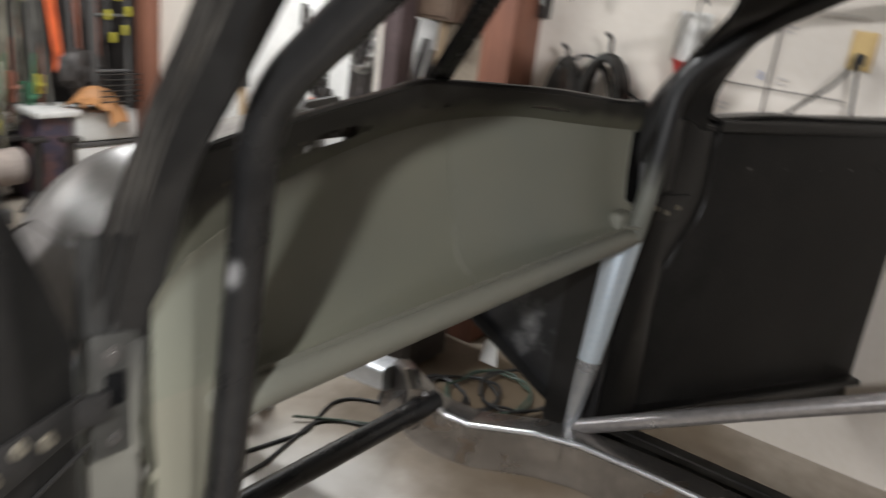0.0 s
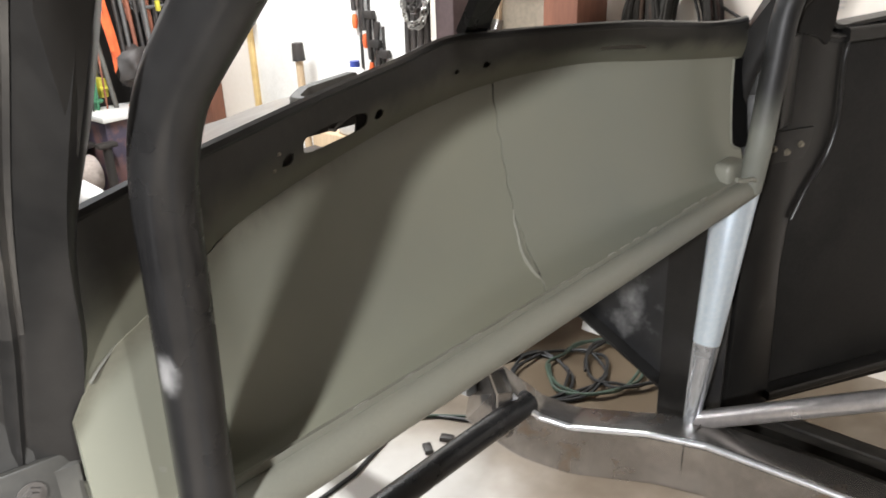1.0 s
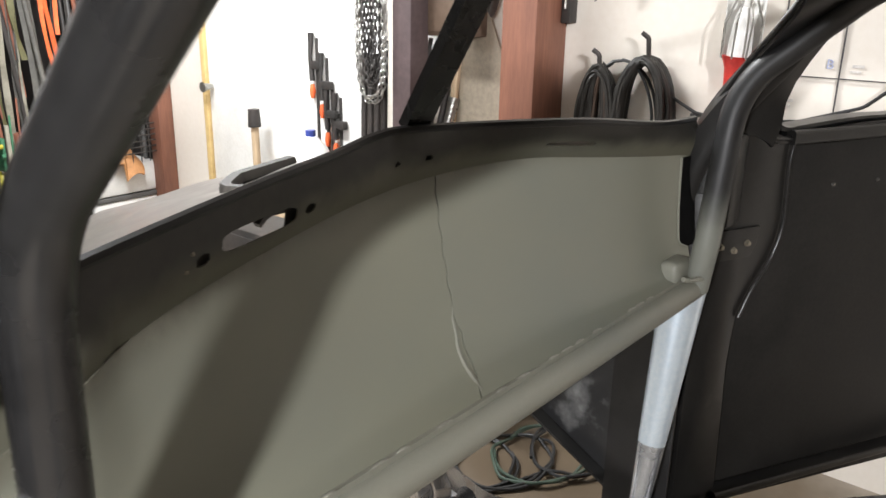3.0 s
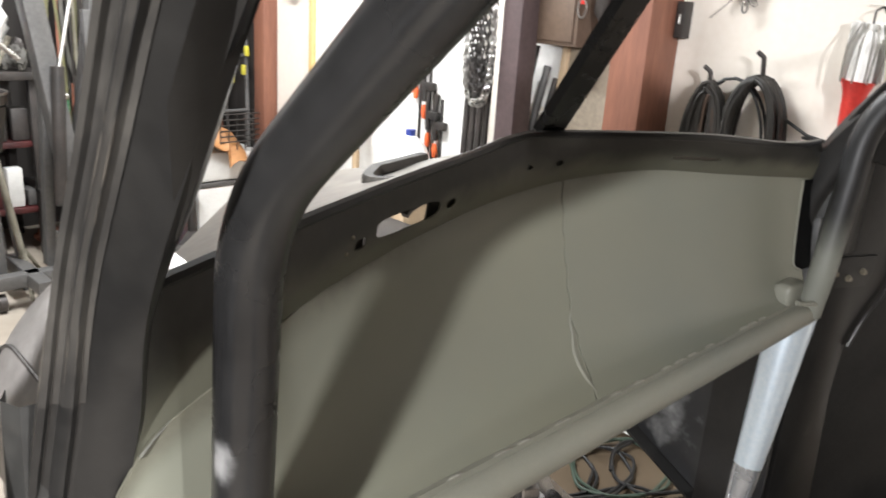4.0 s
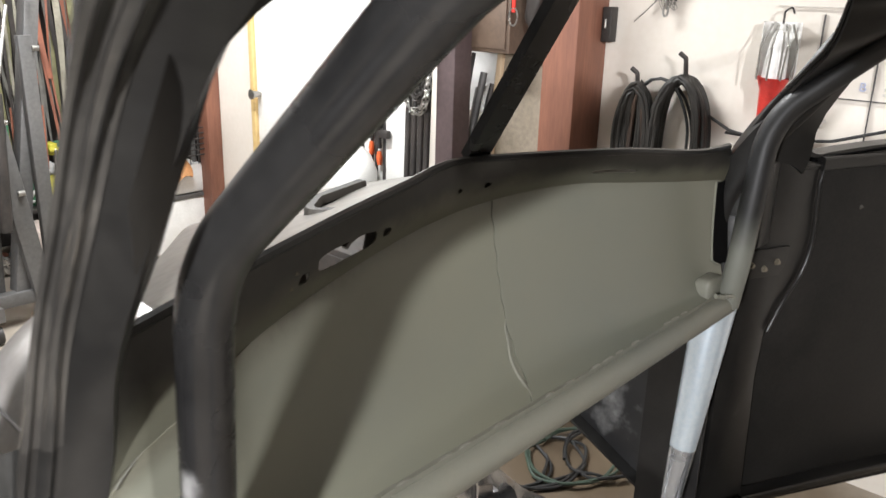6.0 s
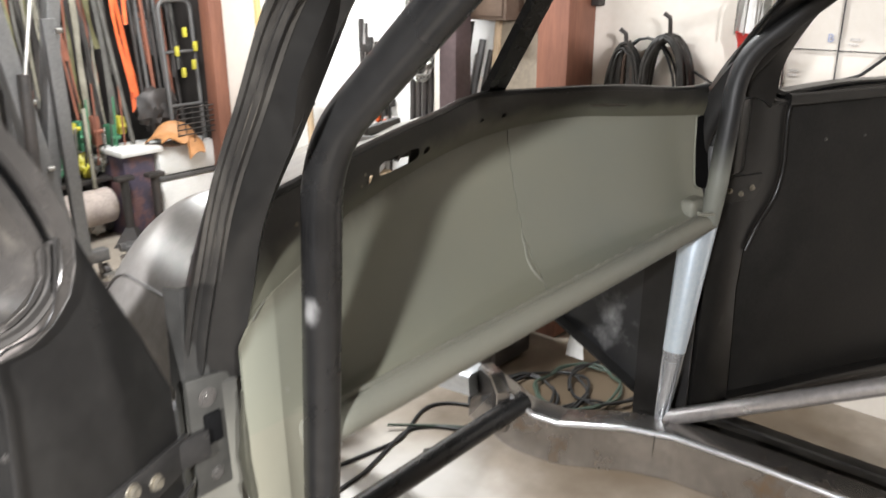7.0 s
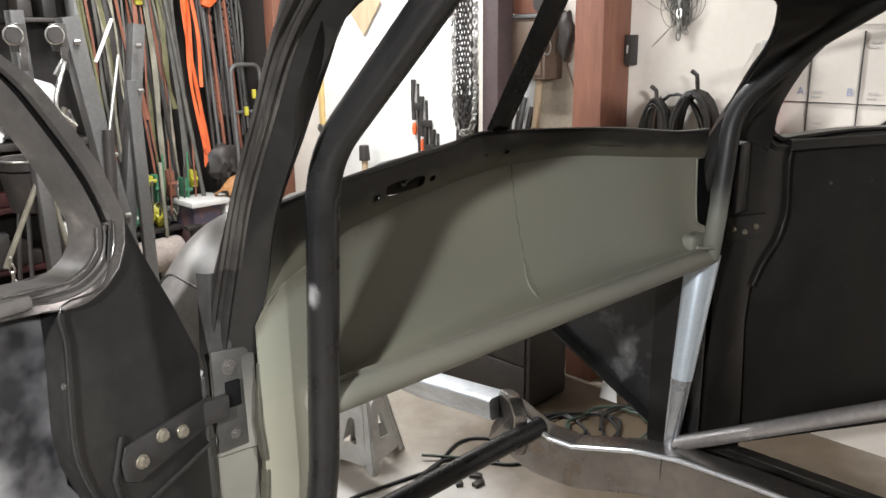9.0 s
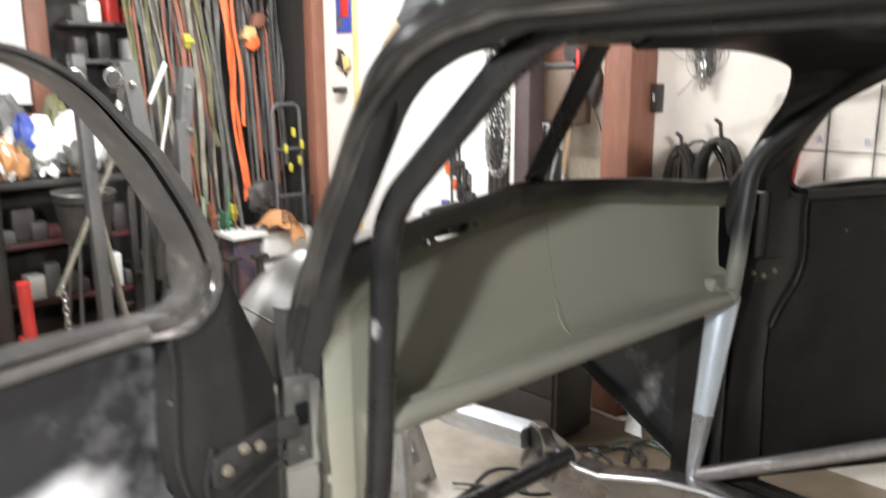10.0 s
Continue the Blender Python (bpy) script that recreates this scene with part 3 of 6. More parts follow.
part("gusset_weld", sweep(smooth_line([(1.560, 0.702, 0.951), (1.578, 0.696, 0.946), (1.598, 0.692, 0.944), (1.616, 0.690, 0.938), (1.628, 0.688, 0.926)], 30), lambda t: circle(0.0042 + 0.0008 * math.sin(45 * t), 8)), OLIVE, car, "bright wavy weld round the tube joint")


part("crease_groove", sweep([p + Vector((0, -0.0022, -0.001)) for p in CREASE if 0.477 < p.x < 0.62], lambda t: circle(0.0021 * (1 - 0.6 * t), 6)), OLIVE_DARK, car, "dark groove under the end of the rail")

# windscreen rail above the panel, with its vent slots
def rail_top(x):
    return along(RAIL_TOP, x)


SLOT_X, SLOT_V = 0.812, 0.49


def near_slot(x, v):
    return (abs((x - SLOT_X) / 0.060) ** 4 + abs((v - SLOT_V + 0.7 * (x - SLOT_X)) / 0.135) ** 4) ** 0.25


def rail_at(u, v):
    x = 0.452 + 1.236 * u
    m = near_slot(x, v)
    if 0.955 < m < 1.045:
        x, w = SLOT_X + (x - SLOT_X) / m, v - SLOT_V + 0.7 * (x - SLOT_X)
        v = w / m + SLOT_V - 0.7 * (x - SLOT_X)
    lo = Vector((x, wall_y(x, 1) - 0.0006, top_z(x) - 0.004))
    p = lo.lerp(rail_top(x), v)
    p.y -= 0.006 * math.sin(math.pi * v)
    return p


def slot(u, v):
    x = 0.452 + 1.236 * u
    near = near_slot(x, v) < 1
    far = abs((x - 1.362) / 0.048) ** 4 + abs((v - 0.45) / 0.060) ** 4 < 1
    hole = any(((x - a) / r) ** 2 + ((v - b) / (r * 8)) ** 2 < 1 for a, b, r in ((0.726, 0.47, 0.0095), (0.896, 0.42, 0.009), (1.108, 0.50, 0.0065), (1.056, 0.50, 0.005)))
    return near or far or hole or x < 0.477


part("windscreen_rail", grid(rail_at, 420, 90, 0.0012, slot), RAIL_PAINT, car, "black windscreen rail with defroster slots and olive overspray")
# small discs stand in for light showing through pinholes in the rail
for x, v in ((0.712, 0.60), (0.704, 0.42), (0.553, 0.58)):
    part("rail_screw", bolt_head(rail_at((x - 0.452) / 1.236, v) + Vector((0, -0.001, 0.002)), (0, -0.6, 0.8), 0.0023, 0.0015), BOLT, car, "small disc painting light through a pinhole")
# sheets added behind the rail so that its holes read dark
for x0, x1 in ((0.50, 0.752), (0.874, 1.22)):
    part("rail_backing", grid(lambda u, v: Vector((x0 + (x1 - x0) * u, along(CREASE, x0 + (x1 - x0) * u).y + 0.012 - 0.01 * v, top_z(x0 + (x1 - x0) * u) + 0.004 + 0.048 * v)), 12, 3, 0.002), DARK_IRON, car, "dark sheet added behind the holes of the windscreen rail")
part("slot_lever", sweep([rail_at((x - 0.452) / 1.236, v) + Vector((0, 0.010, 0.001)) for x, v in ((0.817, 0.46), (0.824, 0.53), (0.838, 0.565), (0.868, 0.60))], rounded(0.0042, 0.003, 0.001, 2)), DARK_IRON, car, "dark lever behind the defroster slot")
part("rail_lip", sweep([rail_top(0.452 + 1.236 * k / 60) + Vector((0, 0.004, 0.002)) for k in range(61)], circle(0.0065, 8)), BLACK_BODY, car)

# scuttle in front of the windscreen, with the raised vent frame
def scuttle(u, v):
    x = 0.50 + 1.19 * u
    t = rail_top(min(1.69, max(0.45, x)))
    e = abs(x - CX) / 0.65
    front = 0.93 + 0.34 * min(1, max(0, (x - 0.52) / 0.35))
    y = t.y + 0.012 + (front - t.y) * v
    return Vector((x, y, t.z - 0.006 - 0.135 * v + 0.02 * v * v - 0.16 * max(0, (e - 0.72) / 0.28) ** 2))


SCUTTLE_GREY = material("grimy_bare_scuttle", (0.20, 0.185, 0.165), 0.38, 0.25, second=(0.11, 0.098, 0.083), scale=6, grain=60, bump=0.08, depth=0.001, spots=(0.07, 0.06, 0.05), spot_range=(0.6, 0.85), spot_scale=9)
part("scuttle", grid(scuttle, 60, 24, 0.002), SCUTTLE_GREY, car, "bare brownish grey scuttle panel")
COWL_BROWN = material("grimy_cowl_metal", (0.048, 0.043, 0.035), 0.58, 0.0, second=(0.028, 0.025, 0.021), scale=9, grain=60, bump=0.12, depth=0.001, spots=(0.16, 0.145, 0.12), spot_range=(0.6, 0.85), spot_scale=12)
vent = [(0.868, 0.982), (0.93, 1.034), (1.04, 1.066), (1.20, 1.060), (1.23, 1.00), (1.06, 0.955), (0.93, 0.948)]
ring = fillet([Vector((*p, 0)) for p in vent[3:] + vent[:4]], 0.035, 7)[1:-1]
ring = smooth_line([(p.x, p.y) for p in ring], 64)
# a black plate inside the vent stands for the shade in its well
part("vent_opening", plate([(x, y) for x, y in vent], lambda a, b, d: Vector((a, b, 1.166 + d - 0.02 * (b - 1.0))), 0.003), FELT_AND_DARK, car, "black plate for the shade in the open well of the cowl vent")
part("cowl_brace", box((0.90, 1.03, 1.1145), (1.35, 1.07, 1.150), 0.003), DARK_IRON, car, "dark brace under the cowl")
part("cowl_vent", sweep([(p.x, p.y, 1.175 - 0.02 * (p.y - 1.0)) for p in ring], [(-0.008, -0.020), (0.008, -0.020), (0.008, 0.002), (0.006, 0.006), (-0.006, 0.006), (-0.008, 0.002)]), COWL_BROWN, car, "raised cowl vent frame, lid off")

# windscreen pillars, rails along the roof, header and divider
PILLAR_OUT = smooth_line([(0.409, 0.788, 1.00), (0.412, 0.781, 1.04), (0.417, 0.764, 1.106), (0.424, 0.713, 1.232), (0.423, 0.653, 1.326), (0.414, 0.594, 1.406), (0.392, 0.524, 1.450), (0.380, 0.453, 1.490), (0.388, 0.368, 1.517), (0.40, 0.2, 1.528), (0.41, -1.1, 1.538)], 98)
PILLAR_IN = smooth_line([(0.474, 0.766, 1.00), (0.478, 0.757, 1.04), (0.482, 0.738, 1.106), (0.471, 0.692, 1.195), (0.461, 0.615, 1.296), (0.460, 0.553, 1.390), (0.452, 0.50, 1.440), (0.446, 0.44, 1.472), (0.450, 0.36, 1.494), (0.46, 0.2, 1.506), (0.47, -1.1, 1.516)], 98)
PILLAR_FACE = [(0.0, 0.002), (0.02, 0.006), (0.09, 0.007), (0.12, 0.003), (0.20, 0.003), (0.235, 0.0065), (0.33, 0.0085), (0.375, 0.004), (0.44, 0.004), (0.48, 0.006), (0.95, 0.0065), (1.0, 0.0)]
PILLAR_BACK = [(0.96, -0.020), (0.70, -0.045), (0.25, -0.045), (0.02, -0.020)]


def pillar_ring(k, profile):
    a, b = PILLAR_OUT[k], PILLAR_IN[k]
    d = (PILLAR_OUT[min(97, k + 1)] - PILLAR_OUT[max(0, k - 1)]).normalized()
    n = d.cross(b - a).normalized()
    n = -n if n.y > 0 else n
    return [a.lerp(b, u) + n * h for u, h in profile]


def pillar_loft(profile, side=1, closed=True, first=0):
    bm = bmesh.new()
    rings = [[bm.verts.new(p if side > 0 else Vector(mir(p)) + Vector((0.02, 0, 0))) for p in pillar_ring(k, profile)] for k in range(first, 98)]
    n = len(profile)
    for r, q in zip(rings, rings[1:]):
        for k in range(n if closed else n - 1):
            bm.faces.new((r[k], r[(k + 1) % n], q[(k + 1) % n], q[k]))
    if closed:
        bm.faces.new(rings[0][::-1])
        bm.faces.new(rings[-1])
    return bm


near_pillar = part("windscreen_pillar", pillar_loft(PILLAR_FACE + PILLAR_BACK), BLACK_BODY, car, "black ribbed windscreen pillar running into the roof rail")
part("pillar_rib", pillar_loft([(u, h + 0.0012) for u, h in PILLAR_FACE[1:9]], closed=False, first=6), WORN_BLACK, near_pillar, "worn brownish ribs along the pillar")
for u, h in ((0.235, 0.0074), (0.33, 0.0094)):
    part("pillar_ridge", pillar_loft([(u + 0.010 * math.cos(t), h + 0.0008 * math.sin(t)) for t in [2 * math.pi * k / 6 for k in range(6)]], first=7), RIDGE_TAN, near_pillar, "rubbed bare ridge of the pillar")
part("windscreen_pillar", pillar_loft(PILLAR_FACE + PILLAR_BACK, -1), BLACK_BODY, car, "black ribbed windscreen pillar running into the roof rail")
header = smooth_line([(0.45, 0.43, 1.515), (0.58, 0.50, 1.526), (0.80, 0.565, 1.533), (CX, 0.58, 1.537), (1.34, 0.57, 1.532), (1.56, 0.50, 1.516), (1.69, 0.43, 1.506)], 48)
part("windscreen_header", sweep(header, [(-0.05, -0.025), (0.0, -0.034), (0.03, -0.03), (0.04, -0.005), (0.02, 0.03), (-0.06, 0.04), (-0.08, 0.0)]), BLACK_BODY, car, "black windscreen header")


def corner_web(side):
    """The rounded upper corner of the windscreen opening, filling the angle of pillar and header."""
    line = smooth_line([(0.463, 0.640, 1.262), (0.461, 0.610, 1.302), (0.464, 0.556, 1.390), (0.480, 0.545, 1.432), (0.540, 0.539, 1.470), (0.607, 0.547, 1.487), (0.700, 0.556, 1.496)], 21)
    c = Vector((0.430, 0.490, 1.490))
    bm = bmesh.new()
    rows = []
    for d in (Vector((0, 0, 0)), Vector((0.0, 0.028, 0.016))):
        rows.append([bm.verts.new((p if side > 0 else Vector(mir(p)) + Vector((0.03, 0, 0))) + d) for p in line])
        rows.append([bm.verts.new((q if side > 0 else Vector(mir(q)) + Vector((0.03, 0, 0))) + d) for q in [c.lerp(p + Vector((-0.03, -0.03, 0.035)), 0.75) for p in line]])
    e0, b0, e1, b1 = rows
    for k in range(20):
        for p, q in ((e0, b0), (b1, e1), (e1, e0)):
            bm.faces.new((p[k], p[k + 1], q[k + 1], q[k]))
    bmesh.ops.remove_doubles(bm, verts=bm.verts[:], dist=0.0005)
    return bm


part("header_corner", corner_web(1), BLACK_BODY, car)
far_edge = smooth_line([(0.90, 0.52, 1.500), (1.072, 0.520, 1.504), (1.215, 0.535, 1.507), (1.359, 0.545, 1.500), (1.497, 0.547, 1.478), (1.562, 0.566, 1.446), (1.572, 0.583, 1.396), (1.602, 0.629, 1.343), (1.661, 0.684, 1.290), (1.695, 0.735, 1.220), (1.698, 0.745, 1.175)], 40)
far_back = smooth_line([(0.90, 0.44, 1.560), (1.08, 0.44, 1.565), (1.25, 0.42, 1.560), (1.45, 0.38, 1.550), (1.62, 0.25, 1.525), (1.735, 0.20, 1.499), (1.755, 0.42, 1.476), (1.778, 0.56, 1.392), (1.788, 0.645, 1.262), (1.785, 0.655, 1.180), (1.775, 0.66, 1.150)], 40)


def far_mass(u, v):
    a, b = far_edge[round(u * 39)], far_back[round(u * 39)]
    p = a.lerp(b, v)
    return p + Vector((0.012 * math.sin(math.pi * v), -0.016 * math.sin(math.pi * v), 0.008 * math.sin(math.pi * v)))


part("pillar_skin", grid(far_mass, 39, 8, 0.010), BLACK_BODY, car, "black inner skin of the windscreen pillar and its rounded corner")
part("corner_lip", sweep(far_edge, circle(0.005, 8)), BLACK_TUBE, car)
part("centre_divider", sweep([(1.100, 0.893, 1.236), (1.048, 0.671, 1.548)], [(-0.019, -0.008), (0.019, -0.008), (0.019, 0.008), (-0.019, 0.008)]), BLACK_TUBE, car, "flat black windscreen divider")
part("roof_panel", grid(lambda u, v: Vector((0.43 + 1.28 * u, 0.60 - 0.20 * (2 * u - 1) ** 2 - 1.7 * v, 1.575 + 0.07 * (1 - (2 * u - 1) ** 2) * (0.4 + 0.6 * math.sin(math.pi * min(1, v * 1.3 + 0.1))))), 24, 20, 0.004), BLACK_BODY, car, "black roof panel")

# hinge pillars and kick panels
def hinge_pillar(side):
    f = (lambda p: p) if side > 0 else mir
    prof = [(0.408, 0.80), (0.400, 0.785), (0.407, 0.768), (0.44, 0.765), (0.462, 0.760), (0.474, 0.768), (0.474, 0.85)]
    bm = bmesh.new()
    rows = []
    for z, dx, dy in ((0.36, 0.0, 0.012), (0.70, 0.0, 0.012), (0.86, 0, 0.008), (0.865, 0, 0.001), (1.0, 0.002, 0), (1.005, 0.002, 0.006), (1.06, 0.004, 0.004), (1.12 if side > 0 else 1.175, 0.006, 0.004)):
        rows.append([bm.verts.new(f((x + dx, y + dy, z))) for x, y in prof])
    for r, q in zip(rows, rows[1:]):
        for k in range(len(prof) - 1):
            bm.faces.new((r[k], r[k + 1], q[k + 1], q[k]))
    return bm


hp = part("hinge_pillar", hinge_pillar(1), HINGE_FADE, car, "dusty grey hinge pillar, darker towards the top")
part("pillar_plate", plate([(0.404, 0.872), (0.462, 0.872), (0.464, 1.011), (0.404, 1.018)], lambda s, z, d: Vector((s, 0.764 + d, z)), 0.006, 0.002), PILLAR_GREY, hp, "worn steel hinge reinforcement plate")
part("pillar_return", box((0.394, 0.784, 0.37), (0.412, 0.93, 0.980), 0.004), PILLAR_GREY, hp, "dull outer return of the pillar")
# the hinge opening is a solid black block, its shade painted on
part("hinge_slot", box((0.4195, 0.7590, 0.935), (0.4400, 0.767, 0.971), 0.001), FELT_AND_DARK, hp, "black block for the shade in the square hinge opening")
part("hinge_arm", box((0.372, 0.752, 0.924), (0.4190, 0.763, 0.958), 0.003), FRAME_GREY, hp, "worn steel hinge arm")
for at in ((0.427, 0.7615, 0.991), (0.430, 0.7635, 0.893)):
    part("washer", join(bolt_head(at, (0, -1, 0), 0.0085, 0.002), bolt_head((at[0], at[1] - 0.002, at[2]), (0, -1, 0), 0.005, 0.003)), GLOSSY_GREY, hp, "round washer and rivet")
rg = random.Random(8)
strip = [(0.4600 + 0.003 * math.sin(k * 0.9) + rg.uniform(-0.0015, 0.0015), 0.7475 + 0.0007 * (k % 3), 0.36 + 0.021 * k) for k in range(31)]
part("sealer_strip", sweep(strip, lambda t: [(a * (1 + 0.25 * math.sin(60 * t) * math.sin(23 * t)), b) for a, b in rounded(0.0075 * (1 - 0.75 * max(0, t - 0.85) / 0.15), 0.0035, 0.0014, 2)]), OLIVE_DARK, car, "wavy dark olive seam sealer")
blob = bmesh.new()
bmesh.ops.create_icosphere(blob, subdivisions=3, radius=1)
for v in blob.verts:
    v.co *= 1 + 0.22 * noise.noise(v.co * 1.8)
part("weld_blob", moved(blob, Matrix.Translation((0.524, 0.747, 0.968)) @ Matrix.Diagonal((0.015, 0.0035, 0.014, 1))), OLIVE, car, "soft olive weld blob")
far_hp = part("hinge_pillar", hinge_pillar(-1), BLACK_BODY, car, "black hinge pillar")
# a box added to hide the lit edge of the door stile
part("pillar_gusset", box((1.732, 0.700, 1.0), (1.788, 0.712, 1.165), 0.005), BLACK_BODY, far_hp, "black filler added between pillar and door over the lit door edge")
def kick(u, v):
    x = 0.460 + 0.105 * u
    z = 0.38 + (0.955 + 0.02 * u - 0.38) * v
    return Vector((x, wall_y(x, min(1, max(0, (z - BAR_TOP) / 0.2))) - 0.0042 * (1 - u ** 8) * (1 - v ** 12), z))


part("kick_panel", grid(kick, 14, 40, 0.002), KICK_FADE, car, "pale olive kick panel, shade painted in towards the top")
part("kick_panel", plate([(0.80, 0.385), (1.21, 0.60), (1.21, 0.97), (0.74, 1.05), (0.74, 0.385)], lambda s, z, d: Vector((1.700 + d, s, z + 0.015)), 0.006), SCUFFED_BLACK, car, "scuffed black kick panel with a sloping flange")
part("kick_flange", sweep([(1.690, 0.80, 0.395), (1.690, 1.21, 0.610)], [(-0.022, -0.003), (0.012, -0.003), (0.012, 0.003), (-0.022, 0.003)]), BLACK_BODY, car)
def fender_at(u, v):
    """A narrow crown beside the scuttle, rolling down to the arch on its outer side."""
    a = math.pi / 2 * u
    return Vector((0.61 - 0.165 * math.sin(a), 0.87 + 0.25 * v, 1.146 - 0.20 * (1 - math.cos(a)) - 0.13 * max(0, (v - 0.5) / 0.5) ** 2 - 0.02 * max(0, 0.5 - v)))


fender = part("fender", grid(fender_at, 24, 24, 0.002), GREY_BODY, car, "bare grey front fender")
part("fender_bead", sweep([fender_at(0.62, k / 20) + Vector((-0.001, 0, 0.002)) for k in range(21)], circle(0.0018, 6)), DARK_IRON, fender)

# frame: the far rail, its nose, the bright front leg and the cross tube
def rail(path, w, h):
    return sweep(fillet(path, 0.09, 6), rounded(w, h, 0.013))


RAIL_PATH = [(1.400, 1.130, 0.444), (1.457, 1.048, 0.362), (1.493, 0.955, 0.345), (1.528, 0.79, 0.382), (1.550, 0.685, 0.390), (1.552, 0.50, 0.396), (1.552, -1.2, 0.400)]
far_rail = rail(RAIL_PATH, 0.048, 0.058)
far_frame = part("frame_rail", far_rail, STEEL, car, "bare welded steel frame rail with rust spots")
# a pale bead along the rail's rounded edge paints its highlight
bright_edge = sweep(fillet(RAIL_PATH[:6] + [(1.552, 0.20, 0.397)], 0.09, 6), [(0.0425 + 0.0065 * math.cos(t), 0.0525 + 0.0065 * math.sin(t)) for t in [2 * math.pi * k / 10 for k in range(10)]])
part("bright_edge", bright_edge, EDGE_GLINT, far_frame, "bright bead painting the highlight on the rail edge")
def nose_face(s, z, d):
    return Vector((1.396, 1.116, 0.438)) + Vector((0.42, 0.907, 0)) * s + Vector((-0.907, 0.42, 0.1)) * d + Vector((0, 0, z))


nose = [(-0.056, -0.072), (0.052, -0.072), (0.062, -0.05), (0.062, 0.038), (0.032, 0.076), (-0.024, 0.076), (-0.060, 0.042), (-0.064, -0.05)]
cap = part("end_cap", plate(nose, lambda s, z, d: nose_face(s, z, d - 0.03), 0.036, 0.003), STEEL, car, "chamfered open end cap of the frame rail")
# a dark plate on the cap paints the shade of the hollow end
part("cap_mouth", plate([(0.84 * s, 0.84 * z) for s, z in nose], lambda s, z, d: nose_face(s, z, d + 0.0062), 0.002), DARK_IRON, cap, "dark plate for the shade inside the open rail end")
SEAM_X, SEAM_Z = 1.541, 0.387
seam = [(SEAM_X + a, 0.722, SEAM_Z + b) for a, b in ((0.0525, -0.02), (0.0525, 0.05), (0.042, 0.0595), (-0.04, 0.0595), (-0.0485, 0.048), (-0.0485, -0.048))]
part("weld_seam", sweep(fillet(seam, 0.012, 4), circle(0.0016, 6)), STEEL, car, "weld seam across the frame rail")
part("frame_leg", rail([(1.412, 1.155, 0.462), (1.415, 1.45, 0.432), (1.41, 2.6, 0.43)], 0.042, 0.030), BRIGHT_STEEL, car, "bright bare steel front frame leg")
part("cross_tube", tube([(1.440, 1.041, 0.435), (0.60, 1.108, 0.375)], 0.026, 0.1, 18), BLACK_TUBE, car, "black steel cross tube")

# doors, both swung open
WINDOW = [(0.150, 1.205), (0.152, 1.224), (0.174, 1.272), (0.211, 1.333), (0.242, 1.378), (0.289, 1.431), (0.340, 1.462), (0.40, 1.477), (0.60, 1.496), (0.94, 1.485), (1.01, 1.44), (1.03, 1.30), (1.025, 1.21), (0.99, 1.185), (0.60, 1.178), (0.40, 1.180), (0.238, 1.172), (0.20, 1.168), (0.174, 1.174), (0.156, 1.188)]
OUTER = [(0.112, 1.206), (0.113, 1.228), (0.134, 1.280), (0.168, 1.332), (0.199, 1.373), (0.231, 1.399), (0.283, 1.446), (0.337, 1.475), (0.40, 1.490), (0.60, 1.510), (0.97, 1.53), (1.06, 1.46), (1.09, 1.30), (1.09, 1.20), (1.08, 1.16), (0.60, 1.163), (0.40, 1.161), (0.238, 1.147), (0.194, 1.139), (0.166, 1.141), (0.139, 1.154), (0.118, 1.178)]


def resample(loop, n):
    pts = smooth_line([*loop, loop[0]], n + 1)[:-1]
    return [(p[0], p[1]) for p in [Vector((*q, 0)) if len(q) == 2 else q for q in pts]]


